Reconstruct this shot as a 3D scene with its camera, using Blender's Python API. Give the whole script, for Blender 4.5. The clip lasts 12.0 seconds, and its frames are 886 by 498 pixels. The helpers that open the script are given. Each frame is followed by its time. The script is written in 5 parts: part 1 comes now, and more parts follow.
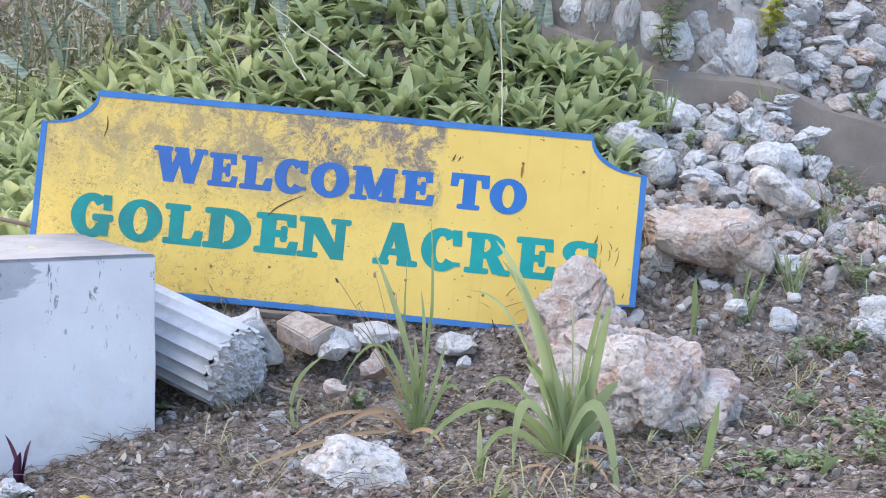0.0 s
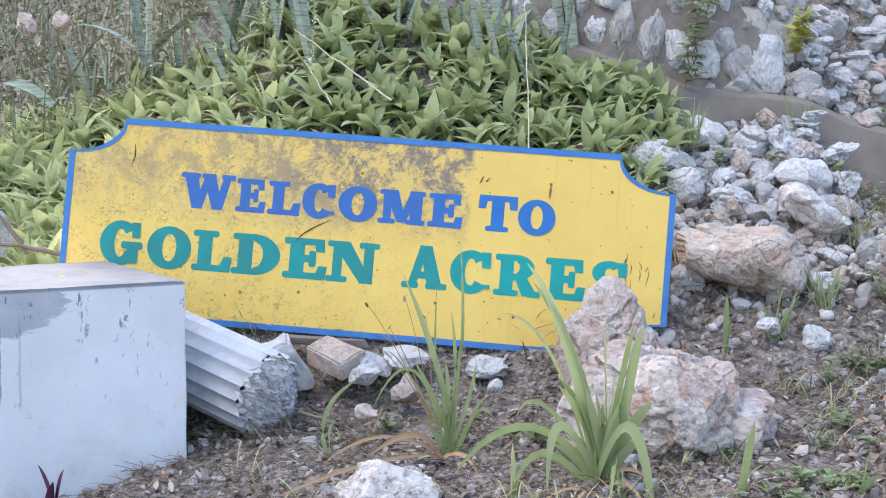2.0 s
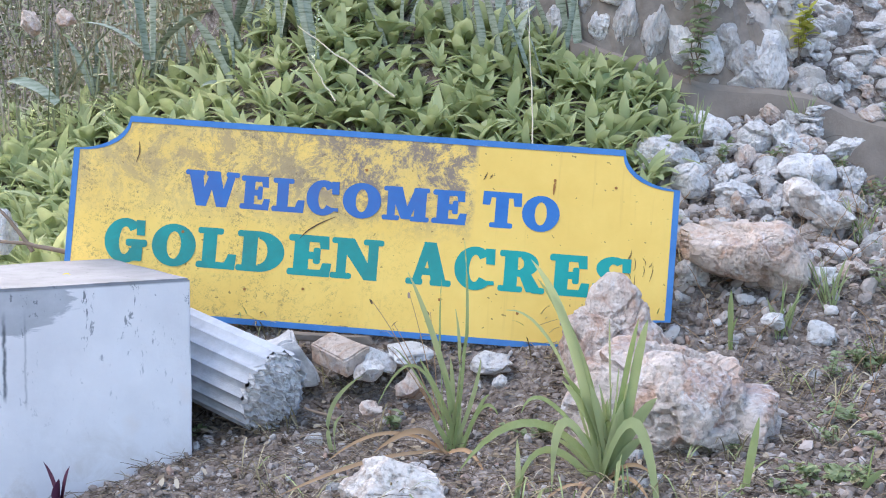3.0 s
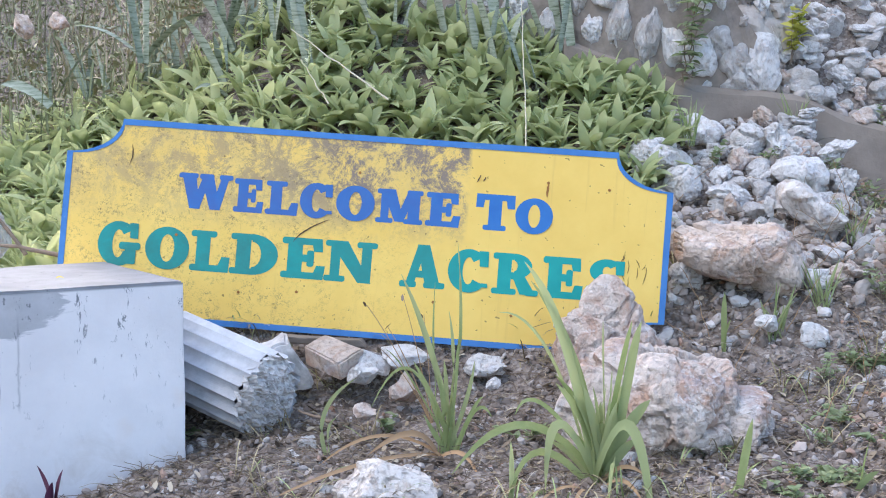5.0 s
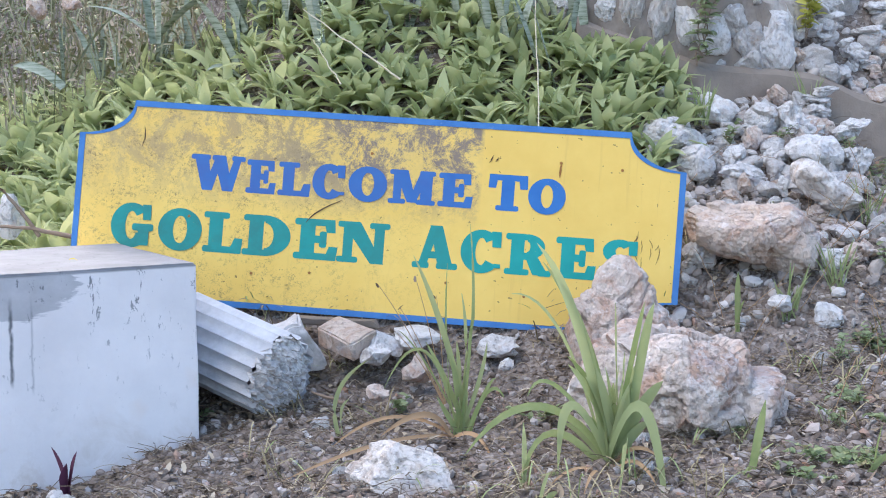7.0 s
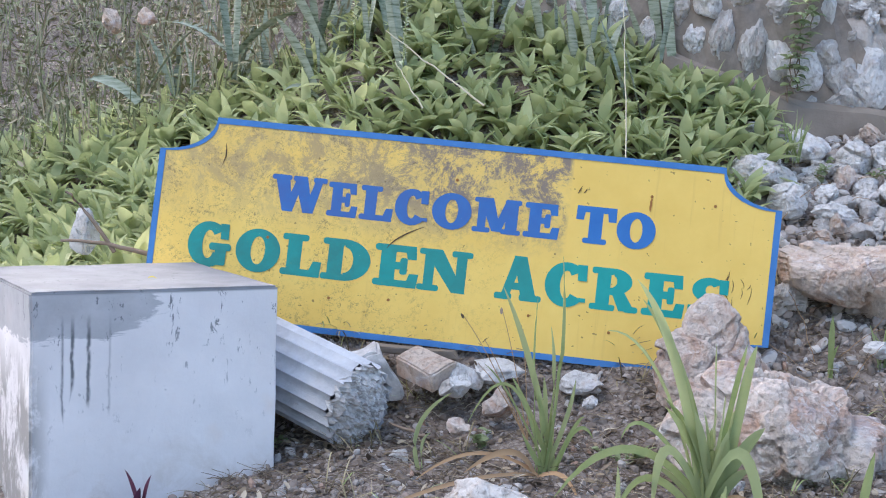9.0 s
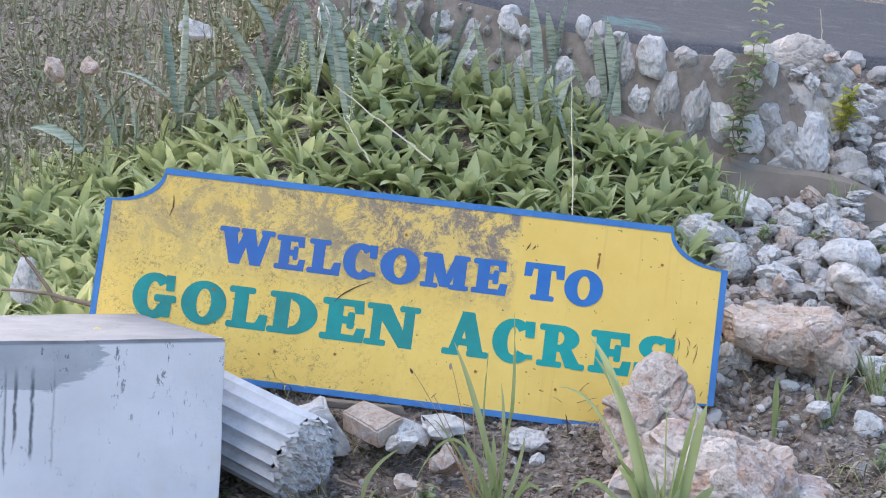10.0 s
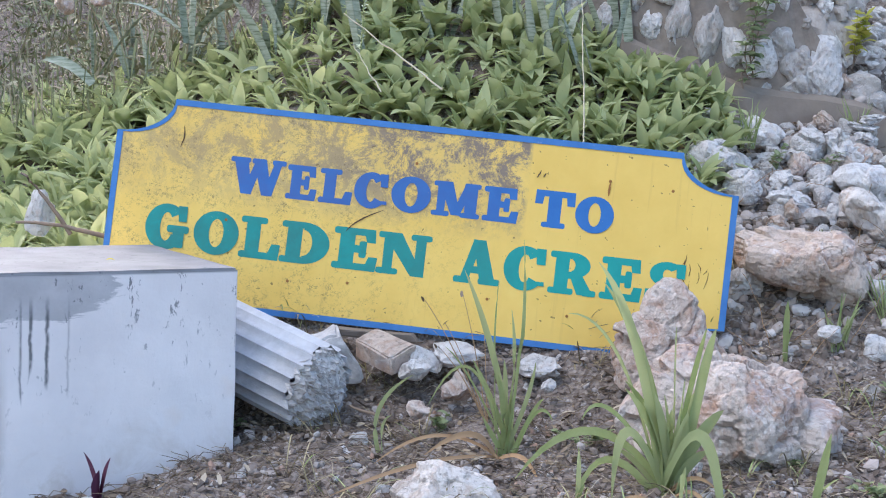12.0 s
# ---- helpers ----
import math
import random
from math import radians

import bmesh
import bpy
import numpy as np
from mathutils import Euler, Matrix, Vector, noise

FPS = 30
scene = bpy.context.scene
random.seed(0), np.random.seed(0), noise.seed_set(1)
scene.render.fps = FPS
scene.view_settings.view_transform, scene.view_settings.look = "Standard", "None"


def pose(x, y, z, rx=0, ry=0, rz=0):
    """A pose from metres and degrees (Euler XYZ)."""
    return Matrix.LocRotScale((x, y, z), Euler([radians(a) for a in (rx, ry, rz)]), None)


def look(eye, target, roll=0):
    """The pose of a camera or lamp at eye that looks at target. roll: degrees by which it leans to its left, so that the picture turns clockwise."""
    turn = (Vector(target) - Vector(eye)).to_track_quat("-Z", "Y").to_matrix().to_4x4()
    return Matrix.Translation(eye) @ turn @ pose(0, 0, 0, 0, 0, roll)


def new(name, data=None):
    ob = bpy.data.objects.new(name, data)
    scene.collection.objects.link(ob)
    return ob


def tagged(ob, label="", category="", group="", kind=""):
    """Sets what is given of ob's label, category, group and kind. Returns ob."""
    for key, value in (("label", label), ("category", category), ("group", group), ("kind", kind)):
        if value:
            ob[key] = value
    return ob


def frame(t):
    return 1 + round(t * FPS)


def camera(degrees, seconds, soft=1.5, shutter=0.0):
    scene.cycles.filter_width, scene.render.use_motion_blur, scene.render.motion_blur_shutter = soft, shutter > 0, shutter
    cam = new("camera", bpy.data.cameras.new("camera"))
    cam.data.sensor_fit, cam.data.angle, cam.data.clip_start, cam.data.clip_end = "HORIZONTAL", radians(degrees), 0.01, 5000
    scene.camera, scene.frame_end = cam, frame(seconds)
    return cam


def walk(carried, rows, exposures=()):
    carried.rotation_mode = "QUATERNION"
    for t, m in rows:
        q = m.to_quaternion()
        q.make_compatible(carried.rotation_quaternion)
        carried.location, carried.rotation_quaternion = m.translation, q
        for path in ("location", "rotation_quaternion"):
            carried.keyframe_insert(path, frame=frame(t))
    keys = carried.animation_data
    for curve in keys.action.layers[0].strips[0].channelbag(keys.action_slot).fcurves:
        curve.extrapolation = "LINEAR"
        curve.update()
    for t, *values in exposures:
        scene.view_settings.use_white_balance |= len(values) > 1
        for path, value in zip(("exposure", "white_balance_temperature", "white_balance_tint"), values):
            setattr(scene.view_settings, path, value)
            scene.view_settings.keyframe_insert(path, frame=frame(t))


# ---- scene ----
cam = camera(34.83, 12.0, soft=1.05)
# seconds, eye, target, roll
PATH = [
    (0, (0.436, -5.487, 1.122), (0.4334, -0.5111, 0.6336), 1.10),
    (0.5, (0.430, -5.473, 1.125), (0.3885, -0.4938, 0.6670), 0.64),
    (1, (0.422, -5.474, 1.123), (0.3537, -0.4937, 0.6869), 0.37),
    (1.5, (0.421, -5.473, 1.126), (0.3381, -0.4914, 0.7001), 0.30),
    (2, (0.421, -5.469, 1.128), (0.3287, -0.4874, 0.7114), 0.12),
    (2.5, (0.417, -5.468, 1.131), (0.3156, -0.4876, 0.7029), 0.03),
    (3, (0.421, -5.474, 1.130), (0.3139, -0.4934, 0.6995), -0.08),
    (5, (0.423, -5.475, 1.127), (0.3370, -0.4932, 0.7083), -0.15),
    (5.5, (0.422, -5.484, 1.119), (0.3426, -0.5012, 0.7079), -0.30),
    (6, (0.412, -5.480, 1.120), (0.3338, -0.4986, 0.7004), -0.35),
    (6.5, (0.420, -5.484, 1.133), (0.3786, -0.5033, 0.6933), -0.13),
    (6.7, (0.434, -5.482, 1.138), (0.3469, -0.5044, 0.6770), -0.38),
    (8.3, (0.3618, -5.3521, 1.1084), (0.0900, -0.3790, 0.5213), 0.52),
    (8.5, (0.347, -5.344, 1.105), (0.0742, -0.3790, 0.5798), 0.91),
    (9, (0.277, -5.325, 1.129), (-0.0223, -0.3504, 0.7293), 1.61),
    (9.5, (0.221, -5.322, 1.122), (0.1379, -0.3275, 0.9117), 2.01),
    (10, (0.216, -5.323, 1.124), (0.1478, -0.3270, 0.9294), 2.59),
    (10.5, (0.252, -5.317, 1.126), (0.1804, -0.3334, 0.7304), 2.51),
    (11, (0.255, -5.328, 1.130), (0.1757, -0.3467, 0.7072), 2.14),
    (11.5, (0.241, -5.334, 1.121), (0.1516, -0.3544, 0.6816), 1.88),
    (12, (0.238, -5.336, 1.119), (0.1211, -0.3571, 0.6753), 2.02),
]
# seconds, stops, kelvin, tint
EXPOSURE = [(0.0, 1.93, 6030, 15), (6.5, 1.92, 6030, 15), (8.5, 1.68, 6030, 15), (9.5, 1.70, 6030, 15), (12.0, 1.73, 6030, 15)]
walk(cam, [(t, look(e, a, r)) for t, e, a, r in PATH], EXPOSURE)

# ---- light ----
world = bpy.data.worlds.new("world")
scene.world = world
world.use_nodes = True
wn, wl = world.node_tree.nodes, world.node_tree.links
wn.clear()
sky = wn.new("ShaderNodeTexSky")
sky.sky_type, sky.sun_disc = "NISHITA", False
sky.sun_elevation, sky.sun_rotation = radians(24), radians(-35)
sky.air_density, sky.dust_density, sky.ozone_density = 1.0, 3.0, 1.0
bg = wn.new("ShaderNodeBackground")
bg.inputs[1].default_value = 0.15
wo = wn.new("ShaderNodeOutputWorld")
wl.new(sky.outputs[0], bg.inputs[0])
wl.new(bg.outputs[0], wo.inputs[0])
sun = new("sun", bpy.data.lights.new("sun", "SUN"))
sun.data.energy, sun.data.angle, sun.data.color = 0.7, radians(40), (1.0, 0.94, 0.84)
sun.matrix_world = look((-4, -3.5, 9), (0, 0, 0))


# ---- materials ----
def lin(h):
    """Linear colour from a hex code."""
    c = [int(h[i:i + 2], 16) / 255 for i in (0, 2, 4)]
    return tuple(v / 12.92 if v <= 0.04045 else ((v + 0.055) / 1.055) ** 2.4 for v in c) + (1.0,)


class Mat:
    """A small builder round one node material."""

    def __init__(self, name, rough=0.8, spec=0.3):
        self.m = bpy.data.materials.new(name)
        self.m.use_nodes = True
        self.n, self.l = self.m.node_tree.nodes, self.m.node_tree.links
        self.b = self.n["Principled BSDF"]
        self.b.inputs["Roughness"].default_value = rough
        self.b.inputs["Specular IOR Level"].default_value = spec
        self.co = self.n.new("ShaderNodeTexCoord").outputs["Object"]

    def noise(self, scale, detail=6, rough=0.6, dist=0.0, co=None, stretch=None):
        src = co or self.co
        if stretch:
            mp = self.n.new("ShaderNodeMapping")
            mp.inputs["Scale"].default_value = stretch
            self.l.new(src, mp.inputs[0])
            src = mp.outputs[0]
        t = self.n.new("ShaderNodeTexNoise")
        t.inputs["Scale"].default_value, t.inputs["Detail"].default_value = scale, detail
        t.inputs["Roughness"].default_value, t.inputs["Distortion"].default_value = rough, dist
        self.l.new(src, t.inputs["Vector"])
        return t.outputs["Fac"]

    def voronoi(self, scale, out="Distance", feature="F1", co=None):
        t = self.n.new("ShaderNodeTexVoronoi")
        t.feature = feature
        t.inputs["Scale"].default_value = scale
        self.l.new(co or self.co, t.inputs["Vector"])
        return t.outputs[out]

    def ramp(self, fac, *stops, ease="LINEAR"):
        r = self.n.new("ShaderNodeValToRGB")
        r.color_ramp.interpolation = ease
        while len(r.color_ramp.elements) < len(stops):
            r.color_ramp.elements.new(0.5)
        for e, (p, c) in zip(r.color_ramp.elements, stops):
            e.position = p
            e.color = c if not isinstance(c, (int, float)) else (c, c, c, 1)
        self.l.new(fac, r.inputs[0])
        return r.outputs[0]

    def mix(self, fac, a, b, kind="MIX"):
        x = self.n.new("ShaderNodeMix")
        x.data_type, x.blend_type = "RGBA", kind
        for sock, v in ((x.inputs[0], fac), (x.inputs[6], a), (x.inputs[7], b)):
            if isinstance(v, (int, float, tuple)):
                sock.default_value = v
            else:
                self.l.new(v, sock)
        return x.outputs[2]

    def math(self, op, a, b=0.0):
        x = self.n.new("ShaderNodeMath")
        x.operation = op
        x.use_clamp = True
        for sock, v in ((x.inputs[0], a), (x.inputs[1], b)):
            if isinstance(v, (int, float)):
                sock.default_value = v
            else:
                self.l.new(v, sock)
        return x.outputs[0]

    def axis(self, which, lo, hi):
        """0 at lo, 1 at hi along an object axis."""
        s = self.n.new("ShaderNodeSeparateXYZ")
        self.l.new(self.co, s.inputs[0])
        r = self.n.new("ShaderNodeMapRange")
        r.inputs[1].default_value, r.inputs[2].default_value = lo, hi
        self.l.new(s.outputs[which], r.inputs[0])
        return r.outputs[0]

    def rand(self, island=False):
        if island:
            return self.n.new("ShaderNodeNewGeometry").outputs["Random Per Island"]
        return self.n.new("ShaderNodeObjectInfo").outputs["Random"]

    def color(self, c):
        if isinstance(c, tuple):
            self.b.inputs["Base Color"].default_value = c
        else:
            self.l.new(c, self.b.inputs["Base Color"])
        return self

    def rough(self, v):
        self.l.new(v, self.b.inputs["Roughness"])
        return self

    def bump(self, fac, strength=0.5, dist=0.01):
        b = self.n.new("ShaderNodeBump")
        b.inputs["Strength"].default_value, b.inputs["Distance"].default_value = strength, dist
        self.l.new(fac, b.inputs["Height"])
        last = self.b.inputs["Normal"]
        if last.is_linked:
            self.l.new(last.links[0].from_socket, b.inputs["Normal"])
        self.l.new(b.outputs[0], last)
        return self


def make_soil():
    k = Mat("gravelly_soil", 0.95, 0.15)
    a = k.ramp(k.noise(5, 8), (0.3, lin("675d56")), (0.5, lin("887d75")), (0.75, lin("a69c93")))
    b = k.ramp(k.voronoi(70, "Color"), (0.2, lin("564b44")), (0.6, lin("887c72")), (0.95, lin("b4aba2")))
    k.color(k.mix(0.55, a, b))
    return k.bump(k.voronoi(70), 0.9, 0.012).bump(k.noise(30, 8), 0.5, 0.01).m


def make_rock(name, pale, mid, rust, rusty=0.5, unit=1.0):
    """unit: how many metres one unit of the stone's own mesh spans."""
    k = Mat(name, 0.92, 0.2)
    r = k.rand()
    base = k.ramp(k.noise(8 * unit, 12, 0.72, 0.5), (0.28, lin(mid)), (0.46, lin(pale)), (0.6, lin(pale)), (0.78, lin(mid)))
    iron = k.ramp(k.noise(5.5 * unit, 11, 0.7, 0.8), (rusty, 0.0), (rusty + 0.12, 1.0))
    c = k.mix(k.math("MULTIPLY", iron, 0.7), base, lin(rust))
    blue = k.ramp(k.noise(6 * unit, 8, 0.65, 0.4), (0.54, 0.0), (0.66, 1.0))
    c = k.mix(k.math("MULTIPLY", blue, 0.5), c, lin("b4b6c0"))
    white = k.ramp(k.noise(11 * unit, 11, 0.72, 0.9), (0.56, 0.0), (0.62, 1.0))
    c = k.mix(k.math("MULTIPLY", white, 0.55), c, lin("efebe8"))
    pink = k.ramp(k.noise(16 * unit, 8, 0.7, 0.5), (0.54, 0.0), (0.64, 1.0))
    c = k.mix(k.math("MULTIPLY", pink, 0.35), c, lin("c8b0a0"))
    pits = k.ramp(k.noise(46 * unit, 10, 0.8), (0.38, 0.0), (0.47, 1.0))
    c = k.mix(k.math("MULTIPLY", k.math("SUBTRACT", 1.0, pits), 0.42), c, lin("857a72"))
    dark = k.ramp(k.noise(13 * unit, 12, 0.78, 1.4), (0.37, 1.0), (0.43, 0.0))
    c = k.mix(k.math("MULTIPLY", dark, 0.45), c, lin("8f837b"))
    c = k.mix(k.math("MULTIPLY", r, 0.15), c, lin("b4aeaa"))
    k.color(c)
    cracks = k.ramp(k.voronoi(11 * unit, "Distance", "DISTANCE_TO_EDGE"), (0.0, 0.0), (0.04, 1.0))
    return k.bump(pits, 0.6, 0.006).bump(k.noise(30 * unit, 14, 0.8), 0.8, 0.02).bump(cracks, 0.25, 0.01).m


def make_leaf(name, dark, mid, tip, purple=None):
    k = Mat(name, 0.5, 0.4)
    r = k.rand()
    mixed = k.math("FRACT", k.math("ADD", k.math("MULTIPLY", k.rand(True), 0.5), k.math("MULTIPLY", r, 0.499)))
    c = k.ramp(mixed, (0.0, lin(dark)), (0.35, lin(mid)), (0.72, lin(tip)), (0.84, lin(mid)), (0.9, lin("a3906c")), (1.0, lin("8d7263")))
    blot = k.ramp(k.noise(18, 6, 0.7), (0.35, 0.0), (0.65, 1.0))
    c = k.mix(k.math("MULTIPLY", blot, 0.4), c, lin(tip))
    k.color(c)
    k.b.inputs["Roughness"].default_value, k.b.inputs["Specular IOR Level"].default_value = 0.62, 0.28
    glow = k.n.new("ShaderNodeBsdfTranslucent")
    k.l.new(c, glow.inputs[0])
    both = k.n.new("ShaderNodeMixShader")
    both.inputs[0].default_value = 0.46
    k.l.new(k.b.outputs[0], both.inputs[1])
    k.l.new(glow.outputs[0], both.inputs[2])
    k.l.new(both.outputs[0], k.n["Material Output"].inputs[0])
    return k.bump(k.noise(60, 3), 0.15, 0.003).m


def make_yellow():
    k = Mat("yellow_painted_board", 0.6, 0.3)
    paint = k.ramp(k.noise(3, 8, 0.65), (0.3, lin("dfb95c")), (0.7, lin("ecc96c")))
    left = k.axis(0, 0.85, -0.7)
    high = k.axis(1, -0.30, 0.36)
    # grey mould along the top, ending where the board was covered
    blotch = k.ramp(k.noise(7, 14, 0.86, 0.3), (0.47, 0.0), (0.53, 1.0))
    band = k.math("MULTIPLY", k.ramp(k.axis(0, 0.405, 0.425), (0.0, 1.0), (1.0, 0.0)), k.ramp(high, (0.42, 0.0), (0.72, 1.0)))
    d1 = k.math("MULTIPLY", blotch, k.math("MULTIPLY", k.math("MULTIPLY", band, k.ramp(k.axis(0, -1.2, 0.4), (0.0, 0.35), (0.55, 0.7), (0.7, 1.0))), 0.9))
    haze = k.math("MULTIPLY", k.ramp(k.noise(4, 8, 0.7), (0.4, 0.0), (0.65, 1.0)), k.math("MULTIPLY", band, 0.4))
    patch = k.ramp(k.noise(9, 6, 0.7), (0.42, 0.0), (0.62, 1.0))
    speck = k.ramp(k.noise(70, 12, 0.85), (0.52, 0.0), (0.56, 1.0))
    d2 = k.math("MULTIPLY", k.math("MULTIPLY", speck, patch), k.math("MULTIPLY", k.ramp(left, (0.3, 0.0), (0.85, 1.0)), 0.8))
    d3 = k.math("MULTIPLY", k.ramp(k.noise(48, 3, 0.5), (0.70, 0.0), (0.72, 1.0)), 0.75)
    c = k.mix(haze, paint, lin("a89a78"))
    c = k.mix(d1, c, lin("766c6a"))
    c = k.mix(d2, c, lin("75664a"))
    c = k.mix(d3, c, lin("6e5a38"))
    run = k.math("MULTIPLY", k.ramp(k.noise(6, 5, 0.6, 0, None, (6, 0.35, 1)), (0.6, 0.0), (0.75, 1.0)), 0.3)
    c = k.mix(run, c, lin("c09a58"))
    k.color(c)
    return k.bump(k.noise(90, 4), 0.12, 0.002).m


def make_paint(name, a, b, wear="8a8f98", stained=None):
    k = Mat(name, 0.5, 0.35)
    c = k.ramp(k.noise(9, 7, 0.65), (0.3, lin(a)), (0.7, lin(b)))
    if stained:
        film = k.math("MULTIPLY", k.ramp(k.noise(5, 9, 0.75, 0.3), (0.36, 0.25), (0.6, 1.0)), k.ramp(k.axis(0, 0.5, -0.5), (0.0, 0.0), (0.25, 0.55), (1.0, 0.75)))
        c = k.mix(film, c, lin(stained))
    chip = k.ramp(k.noise(32, 8, 0.7), (0.64, 0.0), (0.7, 1.0))
    k.color(k.mix(k.math("MULTIPLY", chip, 0.5), c, lin(wear)))
    return k.bump(k.noise(70, 4), 0.15, 0.002).m


def make_white_plaster():
    k = Mat("whitewashed_concrete", 0.85, 0.25)
    wash = k.ramp(k.noise(2.5, 8), (0.3, lin("d2cece")), (0.7, lin("e5e1e0")))
    grime = k.ramp(k.noise(6, 10, 0.7, 0.5), (0.5, 0.0), (0.72, 1.0))
    low = k.ramp(k.axis(2, 0.25, 0.0), (0.0, 0.0), (1.0, 0.6))
    c = k.mix(k.math("MULTIPLY", grime, low), wash, lin("b3a595"))
    ochre = k.ramp(k.noise(2.2, 4, 0.5), (0.62, 0.0), (0.75, 1.0))
    c = k.mix(k.math("MULTIPLY", ochre, 0.5), c, lin("d8b896"))
    # bare cement on the top, flaking over the upper edge at one corner
    corner = k.math("MULTIPLY", k.ramp(k.axis(0, 0.5, -0.42), (0.34, 0.0), (0.75, 1.0)), k.ramp(k.axis(2, 0.42, 0.62), (0.0, 0.0), (0.9, 1.0)))
    flake = k.ramp(k.math("ADD", k.math("MULTIPLY", corner, 0.62), k.math("MULTIPLY", k.noise(6, 10, 0.72, 0.6, None, (0.5, 1, 2.4)), 0.6)), (0.60, 0.0), (0.63, 1.0))
    top = k.ramp(k.axis(2, 0.655, 0.662), (0.0, 0.0), (1.0, 1.0))
    cement = k.mix(top, k.ramp(k.noise(11, 9), (0.3, lin("85878b")), (0.7, lin("a6a8ac"))), k.ramp(k.noise(5, 9), (0.3, lin("66686c")), (0.7, lin("85878b"))))
    c = k.mix(k.math("MAXIMUM", k.math("MULTIPLY", flake, 0.7), k.math("MULTIPLY", top, 0.9)), c, cement)
    rim = k.math("MULTIPLY", k.ramp(k.axis(0, -0.33, -0.41), (0.2, 0.0), (1.0, 1.0)), k.ramp(k.noise(9, 9, 0.7, 0.3, None, (1, 1, 0.6)), (0.42, 0.0), (0.52, 1.0)))
    c = k.mix(k.math("MULTIPLY", rim, k.ramp(k.axis(2, 0.5, 0.3), (0.0, 0.0), (1.0, 0.8))), c, lin("7d7a76"))
    # black runs down the front, scratches and chips
    across = k.math("ADD", k.axis(0, -0.41, 0.41), k.math("MULTIPLY", k.math("SUBTRACT", k.noise(14, 4), 0.5), 0.03))
    runs = k.ramp(across, (0.116, 0.0), (0.12, 0.7), (0.125, 0.7), (0.129, 0.0), (0.152, 0.0), (0.157, 0.9), (0.165, 0.9), (0.17, 0.0), (0.216, 0.0), (0.221, 0.9), (0.228, 0.9), (0.233, 0.0), (0.30, 0.0), (0.304, 0.4), (0.307, 0.4), (0.311, 0.0))
    ends = k.ramp(k.math("ADD", k.axis(2, 0.16, 0.56), k.math("MULTIPLY", k.noise(22, 2, 0.5, 0, None, (1, 1, 0.02)), 0.9)), (0.78, 0.0), (0.86, 1.0))
    streak = k.math("MULTIPLY", runs, k.math("MULTIPLY", ends, k.ramp(k.noise(40, 5), (0.3, 0.5), (0.5, 1.0))))
    streak = k.math("MULTIPLY", streak, k.ramp(k.axis(2, 0.53, 0.60), (0.0, 1.0), (1.0, 0.0)))
    c = k.mix(streak, c, lin("55585c"))
    chips = k.math("MULTIPLY", k.ramp(k.noise(24, 8, 0.72, 0.3, None, (1.3, 1.3, 0.55)), (0.615, 0.0), (0.63, 1.0)), k.ramp(k.axis(2, 0.12, 0.6), (0.0, 0.0), (1.0, 0.9)))
    k.color(k.mix(chips, c, lin("6f7174")))
    return k.bump(k.noise(18, 10, 0.65), 0.35, 0.01).bump(chips, -0.3, 0.004).m


def make_cement(name, dark, pale, scale=8):
    k = Mat(name, 0.92, 0.2)
    c = k.ramp(k.noise(scale, 10, 0.65, 0.2), (0.28, lin(dark)), (0.72, lin(pale)))
    k.color(k.mix(k.math("MULTIPLY", k.ramp(k.noise(2, 5), (0.45, 0.0), (0.7, 1.0)), 0.4), c, lin("857a6d")))
    return k.bump(k.noise(40, 10, 0.7), 0.6, 0.008).m


def make_asphalt():
    k = Mat("worn_asphalt", 0.9, 0.3)
    c = k.ramp(k.noise(70, 6, 0.75), (0.35, lin("3c3c3e")), (0.55, lin("525254")), (0.72, lin("77767a")))
    c = k.mix(k.math("MULTIPLY", k.noise(1.8, 6, 0.7), 0.6), c, lin("48484a"))
    dust = k.ramp(k.noise(5, 9, 0.75, 0.5), (0.52, 0.0), (0.68, 1.0))
    c = k.mix(k.math("MULTIPLY", dust, 0.5), c, lin("77716c"))
    # an old splash of turquoise paint near the wall
    splash = k.math("MULTIPLY", k.ramp(k.axis(0, 0.75, 1.5), (0.0, 0.0), (0.3, 1.0), (0.6, 1.0), (1.0, 0.0)), k.ramp(k.axis(1, 1.8, 2.9), (0.0, 0.0), (0.3, 1.0), (0.6, 1.0), (1.0, 0.0)))
    splash = k.ramp(k.math("MULTIPLY", splash, k.noise(7, 6, 0.6, 0.6)), (0.38, 0.0), (0.56, 0.6))
    k.color(k.mix(splash, c, lin("567f80")))
    return k.bump(k.voronoi(110), 0.7, 0.008).bump(k.noise(9, 8), 0.4, 0.02).m


def make_stem(name, a, b):
    k = Mat(name, 0.7, 0.25)
    k.color(k.mix(k.rand(True), lin(a), lin(b)))
    return k.m


def make_snake():
    k = Mat("mottled_succulent_leaf", 0.5, 0.35)
    bands = k.ramp(k.noise(30, 5, 0.65, 0.6, None, (0.3, 0.3, 2.2)), (0.37, lin("48523f")), (0.42, lin("78816a")), (0.5, lin("9ca392")), (0.68, lin("b6baab")))
    k.color(k.mix(k.math("MULTIPLY", k.rand(True), 0.6), bands, lin("6e7860")))
    return k.m


